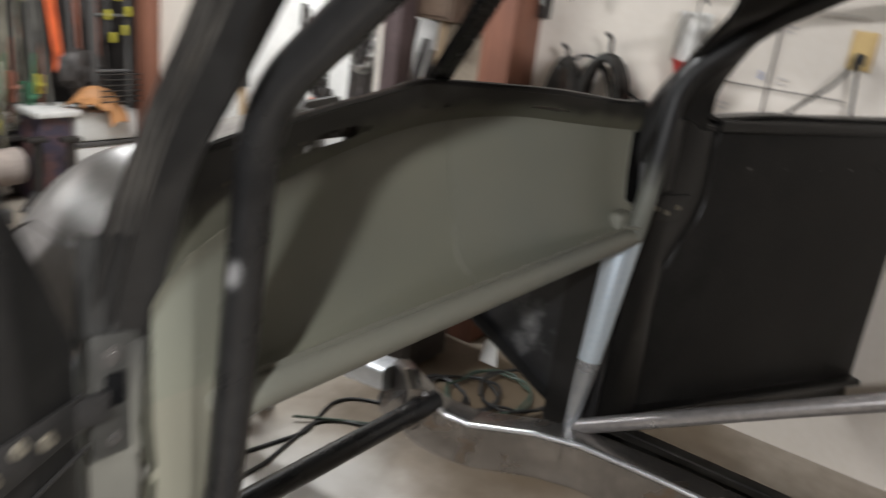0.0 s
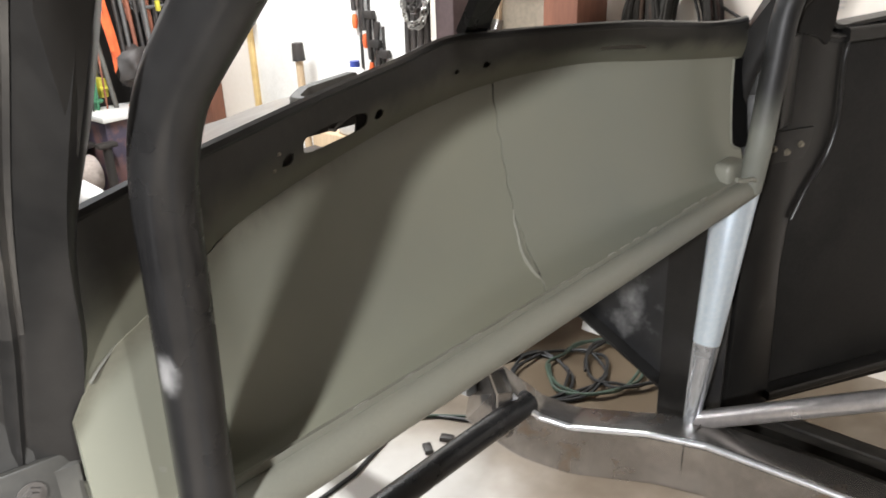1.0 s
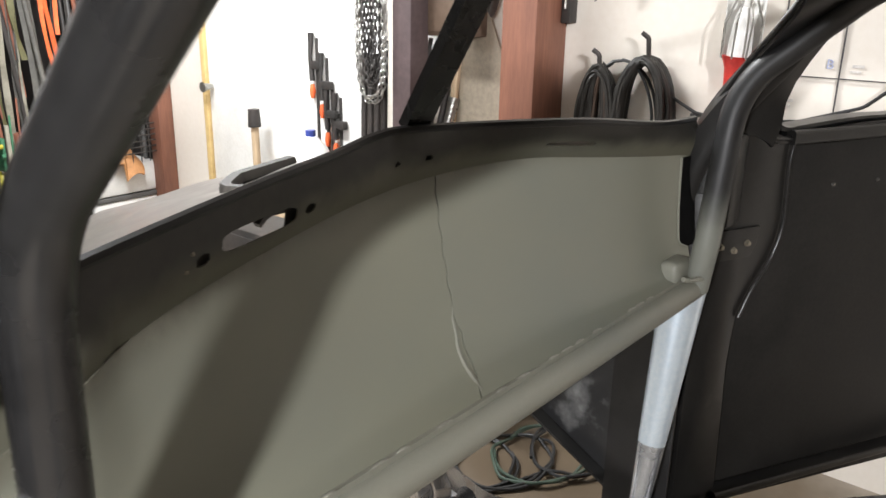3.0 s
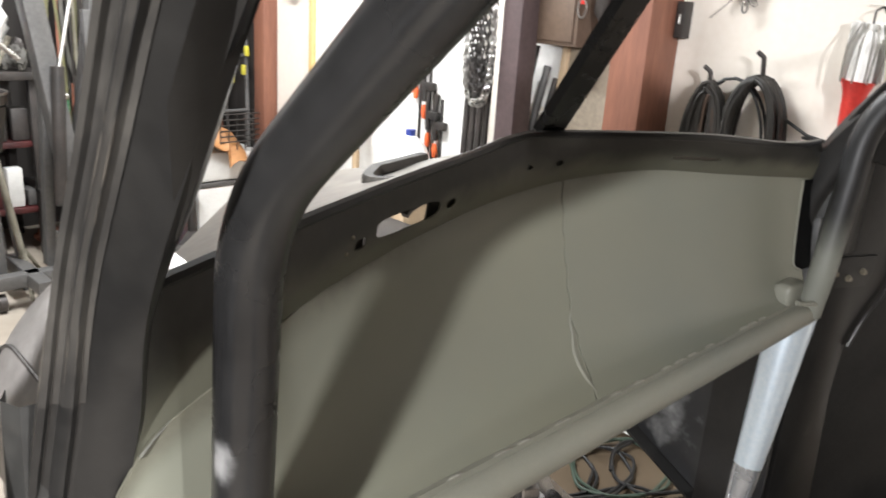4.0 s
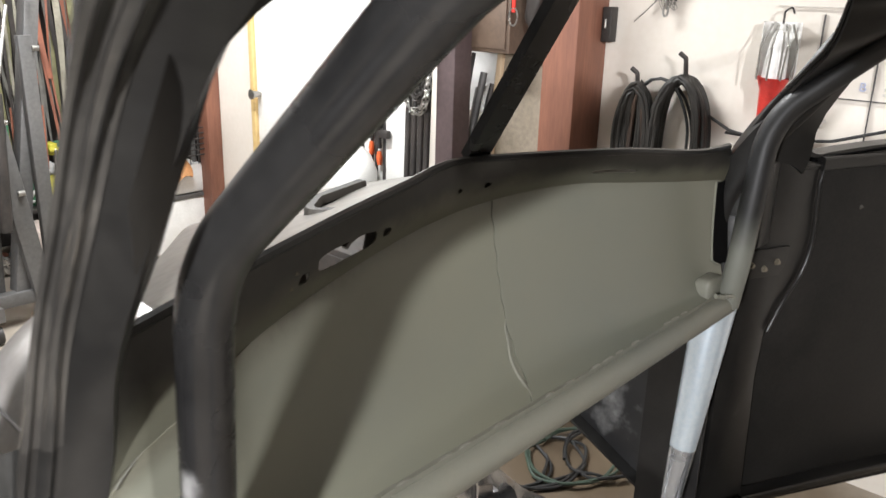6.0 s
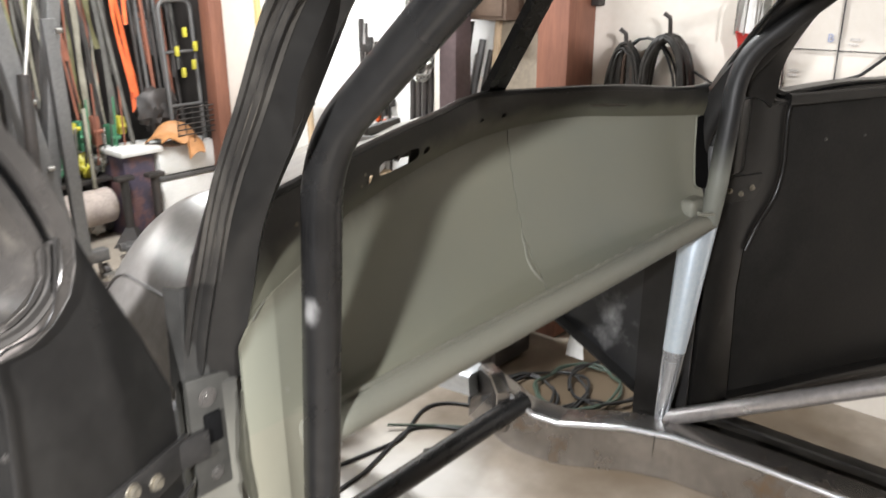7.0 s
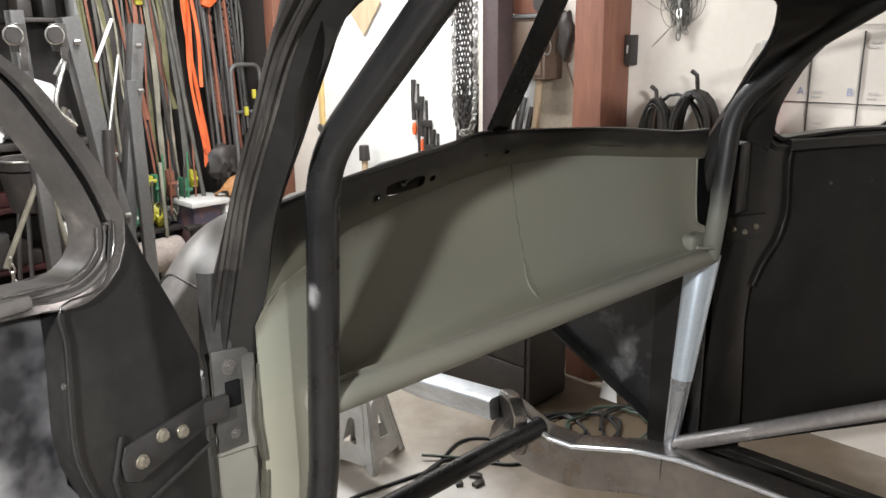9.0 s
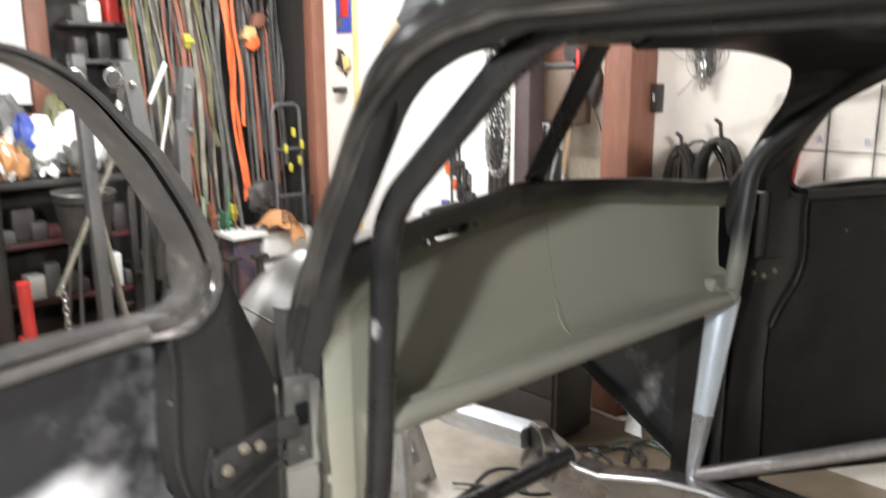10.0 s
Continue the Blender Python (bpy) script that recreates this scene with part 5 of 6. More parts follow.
cane = thing("cane", (2.60, 3.2, 0), "pale wooden pole with a black rubber cap", "pole")
part("shaft", tube([(2.62, 3.19, 0.0), (2.62, 3.205, 0.80)], 0.018, 0.1, 12), PALE_WOOD, cane)
part("cap", sweep([(2.62, 3.205, 0.79), (2.62, 3.206, 0.83), (2.62, 3.207, 0.87)], lambda t: circle(0.03 - 0.004 * t, 14)), DARK_IRON, cane, "black rubber cap")
jug = thing("plastic_jug", (2.58, 2.80, 0.5), "cloudy white plastic jug", "jug")
part("body", sweep([(2.60, 2.80, 0.52), (2.60, 2.80, 0.54), (2.60, 2.80, 0.68), (2.60, 2.80, 0.75), (2.60, 2.80, 0.80)], lambda t: circle((0.10 if t < 0.6 else 0.10 - 0.075 * (t - 0.6) / 0.4) * (0.85 if t < 0.05 else 1), 18)), WHITE_PLASTIC, jug)
part("cap", tube([(2.60, 2.80, 0.80), (2.60, 2.80, 0.825)], 0.022, 0.1, 12), BLUE, jug, "blue screw cap")
solid("jug_stand", box((2.49, 2.70, 0), (2.72, 3.0, 0.518), 0.006), PALE_WOOD, "pale plywood stand holding a jug", "stand")
door_1 = solid("door_1", box((X_WALL - 0.045, 2.50, 0), (X_WALL - 0.002, 3.66, 2.1), 0.004), WHITE_PLASTIC, "plain white door in the garage wall", "door", kind="structure")
trim_y = solid("trim", box((X_WALL - 0.06, 3.665, 0), (X_WALL - 0.002, 3.70, 2.14), 0.004), YELLOW_TRIM, "thin yellow varnished door trim", "trim", kind="structure")
part("door_knob", sweep([(2.70, 3.63, 0.93), (2.66, 3.63, 0.93), (2.645, 3.63, 0.93)], lambda t: circle(0.012 + 0.014 * t, 12)), CHAIN, door_1, "steel door knob")
part("trim", box((X_WALL - 0.09, 4.07, 0), (X_WALL - 0.002, 4.17, 2.2), 0.006), BROWN_WOOD, trim_y)
solid("cardboard_sign", plate([(3.43, 1.62), (3.26, 1.44), (3.12, 1.60), (3.28, 1.78)], lambda s, z, d: Vector((X_WALL - 0.062 + d, s, z)), 0.006), PALE_WOOD, "blank brown card hung cornerwise on the door", "card")
poster = thing("wall_plaque", (2.74, 3.86, 1.75), "blue plaque with red and white shapes", "plaque")
part("board", box((X_WALL - 0.01, 3.78, 1.71), (X_WALL - 0.002, 3.93, 1.95), 0.002), BLUE, poster)
part("shape", box((X_WALL - 0.014, 3.80, 1.80), (X_WALL - 0.010, 3.88, 1.93), 0.001), RED, poster)
part("shape", box((X_WALL - 0.014, 3.87, 1.74), (X_WALL - 0.010, 3.91, 1.82), 0.001), GREY_STRAP, poster)
holder = thing("tool_holder", (2.72, 3.86, 1.55), "small grey and orange tool clipped to the wall", "tool")
part("body", plate([(3.90, 1.62), (3.86, 1.60), (3.84, 1.52), (3.83, 1.46), (3.86, 1.50), (3.93, 1.53), (3.90, 1.57)], lambda s, z, d: Vector((X_WALL - 0.03 + d, s, z)), 0.025, 0.003), DARK_IRON, holder)
part("blade", plate([(3.85, 1.58), (3.80, 1.57), (3.79, 1.51), (3.83, 1.48)], lambda s, z, d: Vector((X_WALL - 0.034 + d, s, z)), 0.02, 0.003), YELLOW_TRIM, holder, "orange edge")
solid("wall_bracket", box((X_WALL - 0.06, 3.84, 1.355), (X_WALL - 0.002, 3.92, 1.39), 0.004), DARK_IRON, "small dark bracket on the wall", "bracket")

# ---- gear along the far wall ----
PALE_STRAP = material("pale_webbing", (0.30, 0.28, 0.22), 0.65, second=(0.15, 0.135, 0.10), scale=9, grain=150, bump=0.3)
RUST_STRAP = material("rust_webbing", (0.26, 0.09, 0.05), 0.65, second=(0.18, 0.07, 0.045), scale=9, grain=150, bump=0.3)
STRAP_Y = 4.42
solid("strap_rail", tube([(1.25, STRAP_Y + 0.03, 2.12), (2.74, STRAP_Y + 0.03, 2.12)], 0.02, 0.1, 12), DARK_IRON, "dark steel rail with straps hung on it", "rail")


def strap(x, zb, w, mat, sway, y, seed):
    """A hanging strap with folds."""
    rng = random.Random(seed)
    ph, am = rng.uniform(0, 6), rng.uniform(0.004, 0.016)
    def f(u, v):
        z = 2.12 + (zb - 2.12) * v
        tw = ph + 5.0 * v + 2.5 * math.sin(3.2 * v + ph)
        wd = w * (0.55 + 0.45 * abs(math.cos(tw)))
        return Vector((x + sway * v + am * math.sin(9 * v + ph) + (u - 0.5) * wd, y + (u - 0.5) * w * 0.5 * math.sin(tw) + am * math.cos(7 * v), z))
    return grid(f, 3, 40, 0.004)


strap_list = [(2.215, 0.78, 0.022, ORANGE, 0.10), (2.243, 0.66, 0.026, ORANGE, 0.11), (2.268, 0.70, 0.024, ORANGE, 0.11), (2.290, 1.15, 0.022, ORANGE, 0.06)]
rng = random.Random(77)
for k in range(40):
    x = 1.66 + 0.54 * (k + rng.uniform(-0.4, 0.4)) / 40
    strap_list.append((x, rng.uniform(0.45, 1.05), rng.choice((0.010, 0.014, 0.018, 0.026, 0.032)), rng.choice((GREY_STRAP, GREY_STRAP, DARK_IRON, OLIVE_STRAP, OLIVE_STRAP, PALE_STRAP, RUST_STRAP, DARK_IRON)), rng.uniform(0.02, 0.12)))
for k in range(10):
    strap_list.append((2.33 + 0.035 * k, rng.uniform(0.7, 1.1), rng.uniform(0.010, 0.022), rng.choice((GREY_STRAP, DARK_IRON, DARK_IRON)), rng.uniform(0.0, 0.06)))
names = {PALE_STRAP: "pale frayed webbing strap hanging on a rail", RUST_STRAP: "rust-red webbing strap hanging on a rail", DARK_IRON: "black rubber strap hanging on a rail", ORANGE: "bright orange webbing strap hanging on a rail", RED: "faded red webbing strap hanging on a rail", OLIVE_STRAP: "khaki webbing strap hanging on a rail", GREY_STRAP: "grimy grey webbing strap hanging on a rail"}
for k, (x, zb, w, m, sway) in enumerate(strap_list):
    solid("hanging_strap", strap(x, zb, w, m, sway, STRAP_Y - 0.02 + 0.03 * (k % 3), k), m, names[m], "strap", "hanging straps", smooth=60)
for k, (x, z0, z1, m) in enumerate(((1.99, 0.50, 0.66, GREEN), (2.16, 0.48, 0.62, GREEN), (2.07, 0.52, 0.68, RUST_STRAP), (2.22, 0.56, 0.66, YELLOW), (1.94, 0.60, 0.66, YELLOW), (1.985, 1.62, 1.70, YELLOW))):
    solid("ratchet", join(box((x - 0.02, STRAP_Y - 0.06, z0), (x + 0.02, STRAP_Y + 0.02, z1), 0.006), tube([(x - 0.03, STRAP_Y - 0.07, (z0 + z1) / 2), (x + 0.03, STRAP_Y - 0.07, (z0 + z1) / 2)], 0.012, 0.1, 8)), m, {GREEN: "green strap ratchet", RUST_STRAP: "rust-red strap ratchet", YELLOW: "yellow strap ratchet"}[m] + " at the end of a hanging strap", "ratchet", "strap ratchets")
for k in range(7):
    x = 2.39 + 0.038 * k
    solid("long_handle", tube([(x, STRAP_Y - 0.03, 0.55), (x - 0.03, STRAP_Y + 0.02, 1.95 - 0.1 * (k % 3))], 0.011, 0.1, 8), (DARK_IRON, GREY_IRON, RUST_STRAP)[k % 3], "long dark tool handle leaning at the wall", "handle", "leaning long handles")
solid("broom_stick", tube([(2.255, STRAP_Y - 0.10, 0.45), (2.13, STRAP_Y - 0.02, 1.85)], 0.013, 0.1, 10), GREY_STRAP, "weathered grey broom stick leaning at the straps", "stick")
solid("yardstick", box((1.975, STRAP_Y - 0.12, 0.30), (1.993, STRAP_Y - 0.105, 0.74), 0.002), PALE_STRAP, "weathered pale slat among the straps", "slat")
for x, z, m in ((2.40, 1.72, YELLOW_TRIM), (2.42, 1.66, ORANGE), (2.47, 1.80, BROWN_WOOD)):
    solid("saw_handle", plate([(x - 0.05, z - 0.03), (x, z - 0.05), (x + 0.05, z - 0.01), (x + 0.04, z + 0.04), (x - 0.02, z + 0.04)], lambda s, zz, d: Vector((s, STRAP_Y - 0.05 + d, zz)), 0.07, 0.006), m, "worn orange saw handle on the wall", "saw", "saw handles")

for k in range(7):
    x = 2.35 + 0.045 * k
    solid("hanging_chain", link_chain([(x, STRAP_Y + 0.02, 1.9), (x + 0.02, STRAP_Y + 0.02, 1.4), (x + 0.05 + 0.01 * (k % 2), STRAP_Y, 0.88 + 0.05 * (k % 3))], 0.010, 0.0036), (DARK_IRON, RUST_STRAP, GREY_IRON)[k % 3], ("dark oily", "rusty", "dull grey")[k % 3] + " chain hanging at the far wall", "chain", "chains at the far wall")
solid("back_board", box((X_WALL - 0.03, 4.18, 0), (X_WALL - 0.004, 4.90, Z_CEIL - 0.01), 0.002), DARK_WALL, "dark stained board on the wall behind the chains", "board")
solid("strip_shelf", box((2.50, 4.62, 1.44), (2.71, 4.88, 1.465), 0.004), GLOSSY_GREY, "small pale metal shelf in the dark corner", "shelf")


def crumple(at, size, seed, rough=0.35):
    """A crumpled lump that rests on the height of `at`."""
    rng = random.Random(seed)
    off = Vector((rng.uniform(0, 50), rng.uniform(0, 50), rng.uniform(0, 50)))
    bm = bmesh.new()
    bmesh.ops.create_icosphere(bm, subdivisions=3, radius=1)
    for v in bm.verts:
        d = v.co.normalized()
        v.co = d * (1 + rough * noise.noise(d * 1.6 + off) + rough * 0.7 * noise.noise(d * 4.0 + off))
    lo = min(v.co.z for v in bm.verts)
    for v in bm.verts:
        v.co = Vector((at[0] + v.co.x * size[0], at[1] + v.co.y * size[1], at[2] + 0.001 + (v.co.z - lo) * size[2]))
    return bm


# hand truck with yellow ratchets
dolly = thing("hand_truck", (2.58, 4.2, 0), "steel hand truck with yellow tie-downs on it", "hand truck")
part("frame", tube([(2.46, 4.22, 0.10), (2.46, 4.26, 1.28), (2.66, 4.26, 1.28), (2.66, 4.22, 0.10)], 0.013, 0.06, 12), GREY_IRON, dolly)
for z in (0.4, 0.7, 1.0):
    part("rung", tube([(2.46, 4.235, z), (2.66, 4.235, z)], 0.01, 0.1, 10), GREY_IRON, dolly)
for dx, z in ((0.02, 0.98), (0.08, 1.08), (0.14, 1.0), (0.05, 0.86), (0.12, 0.90)):
    part("tie_down", box((2.475 + dx, 4.175, z), (2.497 + dx, 4.20, z + 0.055), 0.006), YELLOW, dolly, "yellow plastic tie-down")
basket = thing("wire_basket", (2.55, 4.2, 0.55), "dark wire basket on the white box", "basket")
for k in range(6):
    part("wire", tube([(2.42, 4.12, 0.55 + 0.03 * k), (2.68, 4.12, 0.55 + 0.03 * k), (2.68, 4.3, 0.55 + 0.03 * k)], 0.004, 0.02, 6), DARK_IRON, basket)
    part("wire", tube([(2.42 + 0.05 * k, 4.12, 0.50), (2.42 + 0.05 * k, 4.12, 0.70)], 0.003, 0.02, 6), DARK_IRON, basket)
solid("rubbish_bag", crumple((2.44, 4.36, 0.505), (0.12, 0.09, 0.13), 4, 0.4), DARK_IRON, "crumpled black bag beside the basket", "bag")
chestw = thing("white_box", (2.46, 4.32, 0), "scuffed white plastic chest with a grey band", "chest")
part("lower", box((2.30, 4.16, 0), (2.69, 4.50, 0.30), 0.015), WHITE_PLASTIC, chestw)
part("band", box((2.296, 4.155, 0.302), (2.694, 4.505, 0.325), 0.004), GREY_IRON, chestw)
part("lid", box((2.30, 4.16, 0.327), (2.69, 4.50, 0.49), 0.02), WHITE_PLASTIC, chestw)
solid("magazine_box", box((2.10, 4.18, 0), (2.285, 4.46, 0.47), 0.006), material("printed_carton", (0.06, 0.05, 0.075), 0.5, second=(0.15, 0.08, 0.075), mix=(0.45, 0.6), scale=12, grain=60), "dark purple printed carton", "carton")
solid("folded_newspaper", box((2.08, 4.15, 0.472), (2.33, 4.42, 0.505), 0.006), WHITE_PLASTIC, "stack of grimy papers on a carton", "papers")
glove = grid(lambda u, v: Vector((2.30 + 0.26 * u + 0.02 * math.sin(7 * v), 4.10 + 0.20 * v, 0.525 + 0.075 * math.sin(math.pi * u) * math.sin(math.pi * v) + 0.02 * math.sin(9 * u + 5 * v) - (0.10 * max(0, 0.35 - v) / 0.35 if u > 0.6 else 0))), 24, 20, 0.008)
solid("leather_glove", glove, TAN_LEATHER, "tan leather work gloves draped on the chest", "gloves")
for x, y in ((2.22, 4.08), (2.06, 4.12)):
    st = thing("axle_stand", (x, y, 0), "black axle stand in front of the boxes", "axle stand", "axle stands by the wall")
    part("column", tube([(x, y, 0.05), (x, y, 0.36)], 0.024, 0.1, 12), DARK_IRON, st)
    part("saddle", box((x - 0.05, y - 0.03, 0.36), (x + 0.05, y + 0.03, 0.385), 0.006), DARK_IRON, st)
    part("foot", sweep([(x, y, 0.0), (x, y, 0.10)], lambda t: circle(0.11 - 0.08 * t, 4)), DARK_IRON, st)
solid("log_roll", tube([(1.74, 4.30, 0.19), (2.06, 4.33, 0.19)], 0.10, 0.1, 24), material("pinkish_roll", (0.5, 0.42, 0.37), 0.7, scale=8, grain=60), "pale pinkish roll lying by the wall", "roll")
rng = random.Random(21)
for k in range(26):
    x, y = rng.uniform(1.55, 2.3), rng.uniform(3.45, 4.1)
    a, h = rng.uniform(0, 180), rng.uniform(0.02, 0.07)
    L = rng.uniform(0.05, 0.22)
    solid("scrap_piece", moved(box((-L / 2, -0.02, 0), (L / 2, 0.02, h), 0.004), Matrix.Translation((x, y, 0.001)) @ Matrix.Rotation(radians(a), 4, "Z")), (DARK_IRON, GREY_IRON, PALE_WOOD, CHAIN)[k % 4], ("dark iron", "grey iron", "pale wooden", "bright steel")[k % 4] + " scrap piece lying on the floor", "scrap", "floor scrap")

junk_m = (DARK_IRON, GREY_STRAP, GREEN, WHITE_PLASTIC, CHAIN, RUST_STRAP, DARK_IRON, YELLOW, PALE_STRAP, GREY_IRON)
junk_n = ("black greasy rag", "grimy grey rag", "green strap bundle", "crumpled white bag", "bright tin can", "rust-red rag", "black rubber lump", "yellow plastic scrap", "pale frayed cloth", "grey casting")
rng = random.Random(12)
for k in range(34):
    x, y = rng.uniform(1.6, 2.2), rng.uniform(4.36, 4.62)
    i = rng.randrange(10)
    s = rng.uniform(0.025, 0.06)
    solid(junk_n[i].split()[-1] + "_item", crumple((x, y, 0.0 if k < 12 else 0.345), (s * rng.uniform(0.8, 1.6), s, s * rng.uniform(0.8, 1.5)), k, 0.6), junk_m[i], junk_n[i] + " under the hanging straps", junk_n[i].split()[-1], "junk under the straps")
solid("junk_shelf", box((1.56, 4.33, 0.32), (2.26, 4.66, 0.344), 0.004), DARK_IRON, "low dark shelf under the straps", "shelf")
for k in range(16):
    x = 1.62 + 0.038 * k + rng.uniform(-0.01, 0.01)
    solid("bungee_hook", tube([(x, 4.34, 0.42), (x + 0.012, 4.335, 0.52 + 0.06 * (k % 3)), (x + 0.02, 4.34, 0.62 + 0.08 * (k % 4))], 0.005, 0.03, 6), (CHAIN, DARK_IRON, GREEN, RUST_STRAP)[k % 4], ("bright steel", "black", "green", "rusty")[k % 4] + " hooked rod hanging among the straps", "hook", "hooks among the straps")

# engine hoist, folded
hoist = thing("engine_hoist", (1.5, 3.75, 0), "grey folding engine hoist standing on castors", "engine hoist")


def beam(a, b, w, h):
    return sweep([a, b], rounded(w, h, 0.006, 2))


part("mast", beam((1.55, 3.72, 0.12), (1.35, 3.72, 1.53), 0.046, 0.04), GREY_IRON, hoist)
part("mast", beam((1.20, 3.85, 0.12), (1.17, 3.85, 1.56), 0.042, 0.03), GREY_IRON, hoist)
part("boom", beam((1.47, 3.75, 0.15), (1.68, 3.75, 1.50), 0.040, 0.03), GREY_IRON, hoist)
part("folded_leg", beam((1.60, 3.69, 0.15), (1.60, 3.69, 1.24), 0.020, 0.03), GREY_IRON, hoist)
part("folded_leg", beam((1.40, 3.80, 0.15), (1.44, 3.80, 0.95), 0.03, 0.02), GREY_IRON, hoist)
part("base", beam((1.15, 3.72, 0.13), (1.72, 3.72, 0.13), 0.03, 0.03), GREY_IRON, hoist)
part("base", beam((1.30, 3.55, 0.13), (1.30, 4.0, 0.13), 0.03, 0.03), GREY_IRON, hoist)
part("ram", tube([(1.42, 3.655, 0.45), (1.45, 3.655, 1.02)], 0.026, 0.1, 16), DARK_IRON, hoist, "black hydraulic ram")
part("pump_lever", tube([(1.45, 3.64, 1.02), (1.53, 3.64, 1.36)], 0.008, 0.1, 8), CHAIN, hoist, "bright lever rod")
part("angle_arm", beam((1.43, 3.655, 1.33), (1.525, 3.655, 1.52), 0.014, 0.006), WHITE_PLASTIC, hoist, "white painted angle arm")
part("hose_line", sweep(smooth_line([(1.24, 3.64, 1.28), (1.28, 3.62, 1.34), (1.22, 3.62, 1.15), (1.30, 3.63, 1.05)], 24), circle(0.010, 8)), CHAIN, hoist, "bright braided line")
for x, z in ((1.36, 1.42), (1.64, 1.40), (1.63, 1.19), (1.47, 0.9), (1.50, 0.6)):
    part("pin", tube([(x - 0.012, 3.665, z), (x + 0.014, 3.665, z)], 0.012, 0.1, 10), CHAIN, hoist, "bright steel pin")
for x, y in ((1.30, 3.98), (1.30, 3.58), (1.17, 3.72), (1.70, 3.72)):
    w = part("castor", tube([(x - 0.015, y, 0.04), (x + 0.015, y, 0.04)], 0.04, 0.1, 18), DARK_IRON, hoist, "black castor")
    part("fork", box((x - 0.022, y - 0.02, 0.04), (x - 0.017, y + 0.02, 0.10), 0.001), CHAIN, w)
for px in (1.09, 1.26):
    pulley = thing("chain_pulley", (px, 3.66, 1.40), "bright chain hoist block on the hoist", "pulley", "hoist pulleys")
    part("wheel", tube([(px, 3.625, 1.45), (px, 3.655, 1.45)], 0.034, 0.1, 18), DARK_IRON, pulley)
    part("rim", sweep([(px + 0.037 * math.cos(2 * math.pi * k / 20), 3.64, 1.45 + 0.037 * math.sin(2 * math.pi * k / 20)) for k in range(21)], circle(0.006, 6), cap=False), CHAIN, pulley, "bright worn rim")
    part("bracket", join(box((px - 0.01, 3.658, 1.38), (px + 0.06, 3.672, 1.50), 0.003), box((px + 0.02, 3.65, 1.30), (px + 0.05, 3.66, 1.40), 0.002)), GLOSSY_GREY, pulley, "bright steel bracket")

# tripod, stool and bench at the hoist's side
tri = thing("tripod_stand", (1.22, 3.9, 0), "pale grey tripod stand beside the hoist", "tripod")
part("pole", tube([(1.33, 3.9, 0.12), (1.17, 3.9, 1.16)], 0.015, 0.1, 12), PALE_STRAP, tri)
part("brace", beam((0.98, 3.86, 0.40), (1.34, 3.86, 1.12), 0.016, 0.010), PALE_STRAP, tri, "pale angle brace")
for a in (20, 140, 260):
    part("leg", tube([(1.33, 3.9, 0.20), (1.33 + 0.12 * math.cos(radians(a)), 3.9 + 0.12 * math.sin(radians(a)), 0.0)], 0.009, 0.1, 8), PALE_STRAP, tri)
stool = thing("shop_stool", (1.21, 4.05, 0), "round black stool with a steel rim", "stool")
part("seat", sweep([(1.21, 4.05, 0.82), (1.21, 4.05, 0.83), (1.21, 4.05, 0.875), (1.21, 4.05, 0.88)], lambda t: circle(0.15 if 0.1 < t < 0.9 else 0.135, 28)), DARK_IRON, stool)
part("rim", sweep([(1.21 + 0.152 * math.cos(2 * math.pi * k / 28), 4.05 + 0.152 * math.sin(2 * math.pi * k / 28), 0.875) for k in range(29)], circle(0.006, 8), cap=False), CHAIN, stool, "bright steel rim")
part("skirt", sweep([(1.21, 4.05, 0.62), (1.21, 4.05, 0.819)], lambda t: circle(0.11 + 0.035 * t, 24)), DARK_IRON, stool, "dark stool skirt")
for a in (45, 135, 225, 315):
    part("leg", tube([(1.21 + 0.09 * math.cos(radians(a)), 4.05 + 0.09 * math.sin(radians(a)), 0.62), (1.21 + 0.17 * math.cos(radians(a)), 4.05 + 0.17 * math.sin(radians(a)), 0.0)], 0.011, 0.1, 8), GREY_IRON, stool)
solid("hanging_chain", link_chain([(0.99, 3.80, 0.46), (0.995, 3.80, 0.25), (0.995, 3.80, 0.02)], 0.014, 0.005), CHAIN, "bright chain hanging to the floor", "chain", "chains on the hoist")
MAROON = material("dark_red_steel", (0.07, 0.014, 0.014), 0.5, second=(0.04, 0.014, 0.014), scale=9, grain=90)
bench = thing("work_bench", (1.2, 4.62, 0), "dark steel bench heaped with shop clutter", "bench")
part("top", box((0.55, 4.34, 0.88), (1.62, 4.86, 0.92), 0.006), DARK_IRON, bench)
for z in (0.22, 0.55):
    part("shelf", box((0.58, 4.40, z), (1.60, 4.85, z + 0.03), 0.006), MAROON, bench, "dark red lower shelf")
for x in (0.58, 1.58):
    for y in (4.40, 4.82):
        part("leg", box((x - 0.02, y - 0.02, 0), (x + 0.02, y + 0.02, 0.88), 0.003), DARK_IRON, bench)
rng = random.Random(5)
heap = ((WHITE_PLASTIC, "crumpled white bag"), (WHITE_PLASTIC, "dirty white bag"), (GREY_STRAP, "grey rag"), (DARK_IRON, "black iron fitting"), (TAN_LEATHER, "tan cloth"), (CHAIN, "bright metal tin"), (WHITE_PLASTIC, "white plastic tub"), (GREEN, "green bottle"), (GREY_IRON, "grey pipe fitting"))
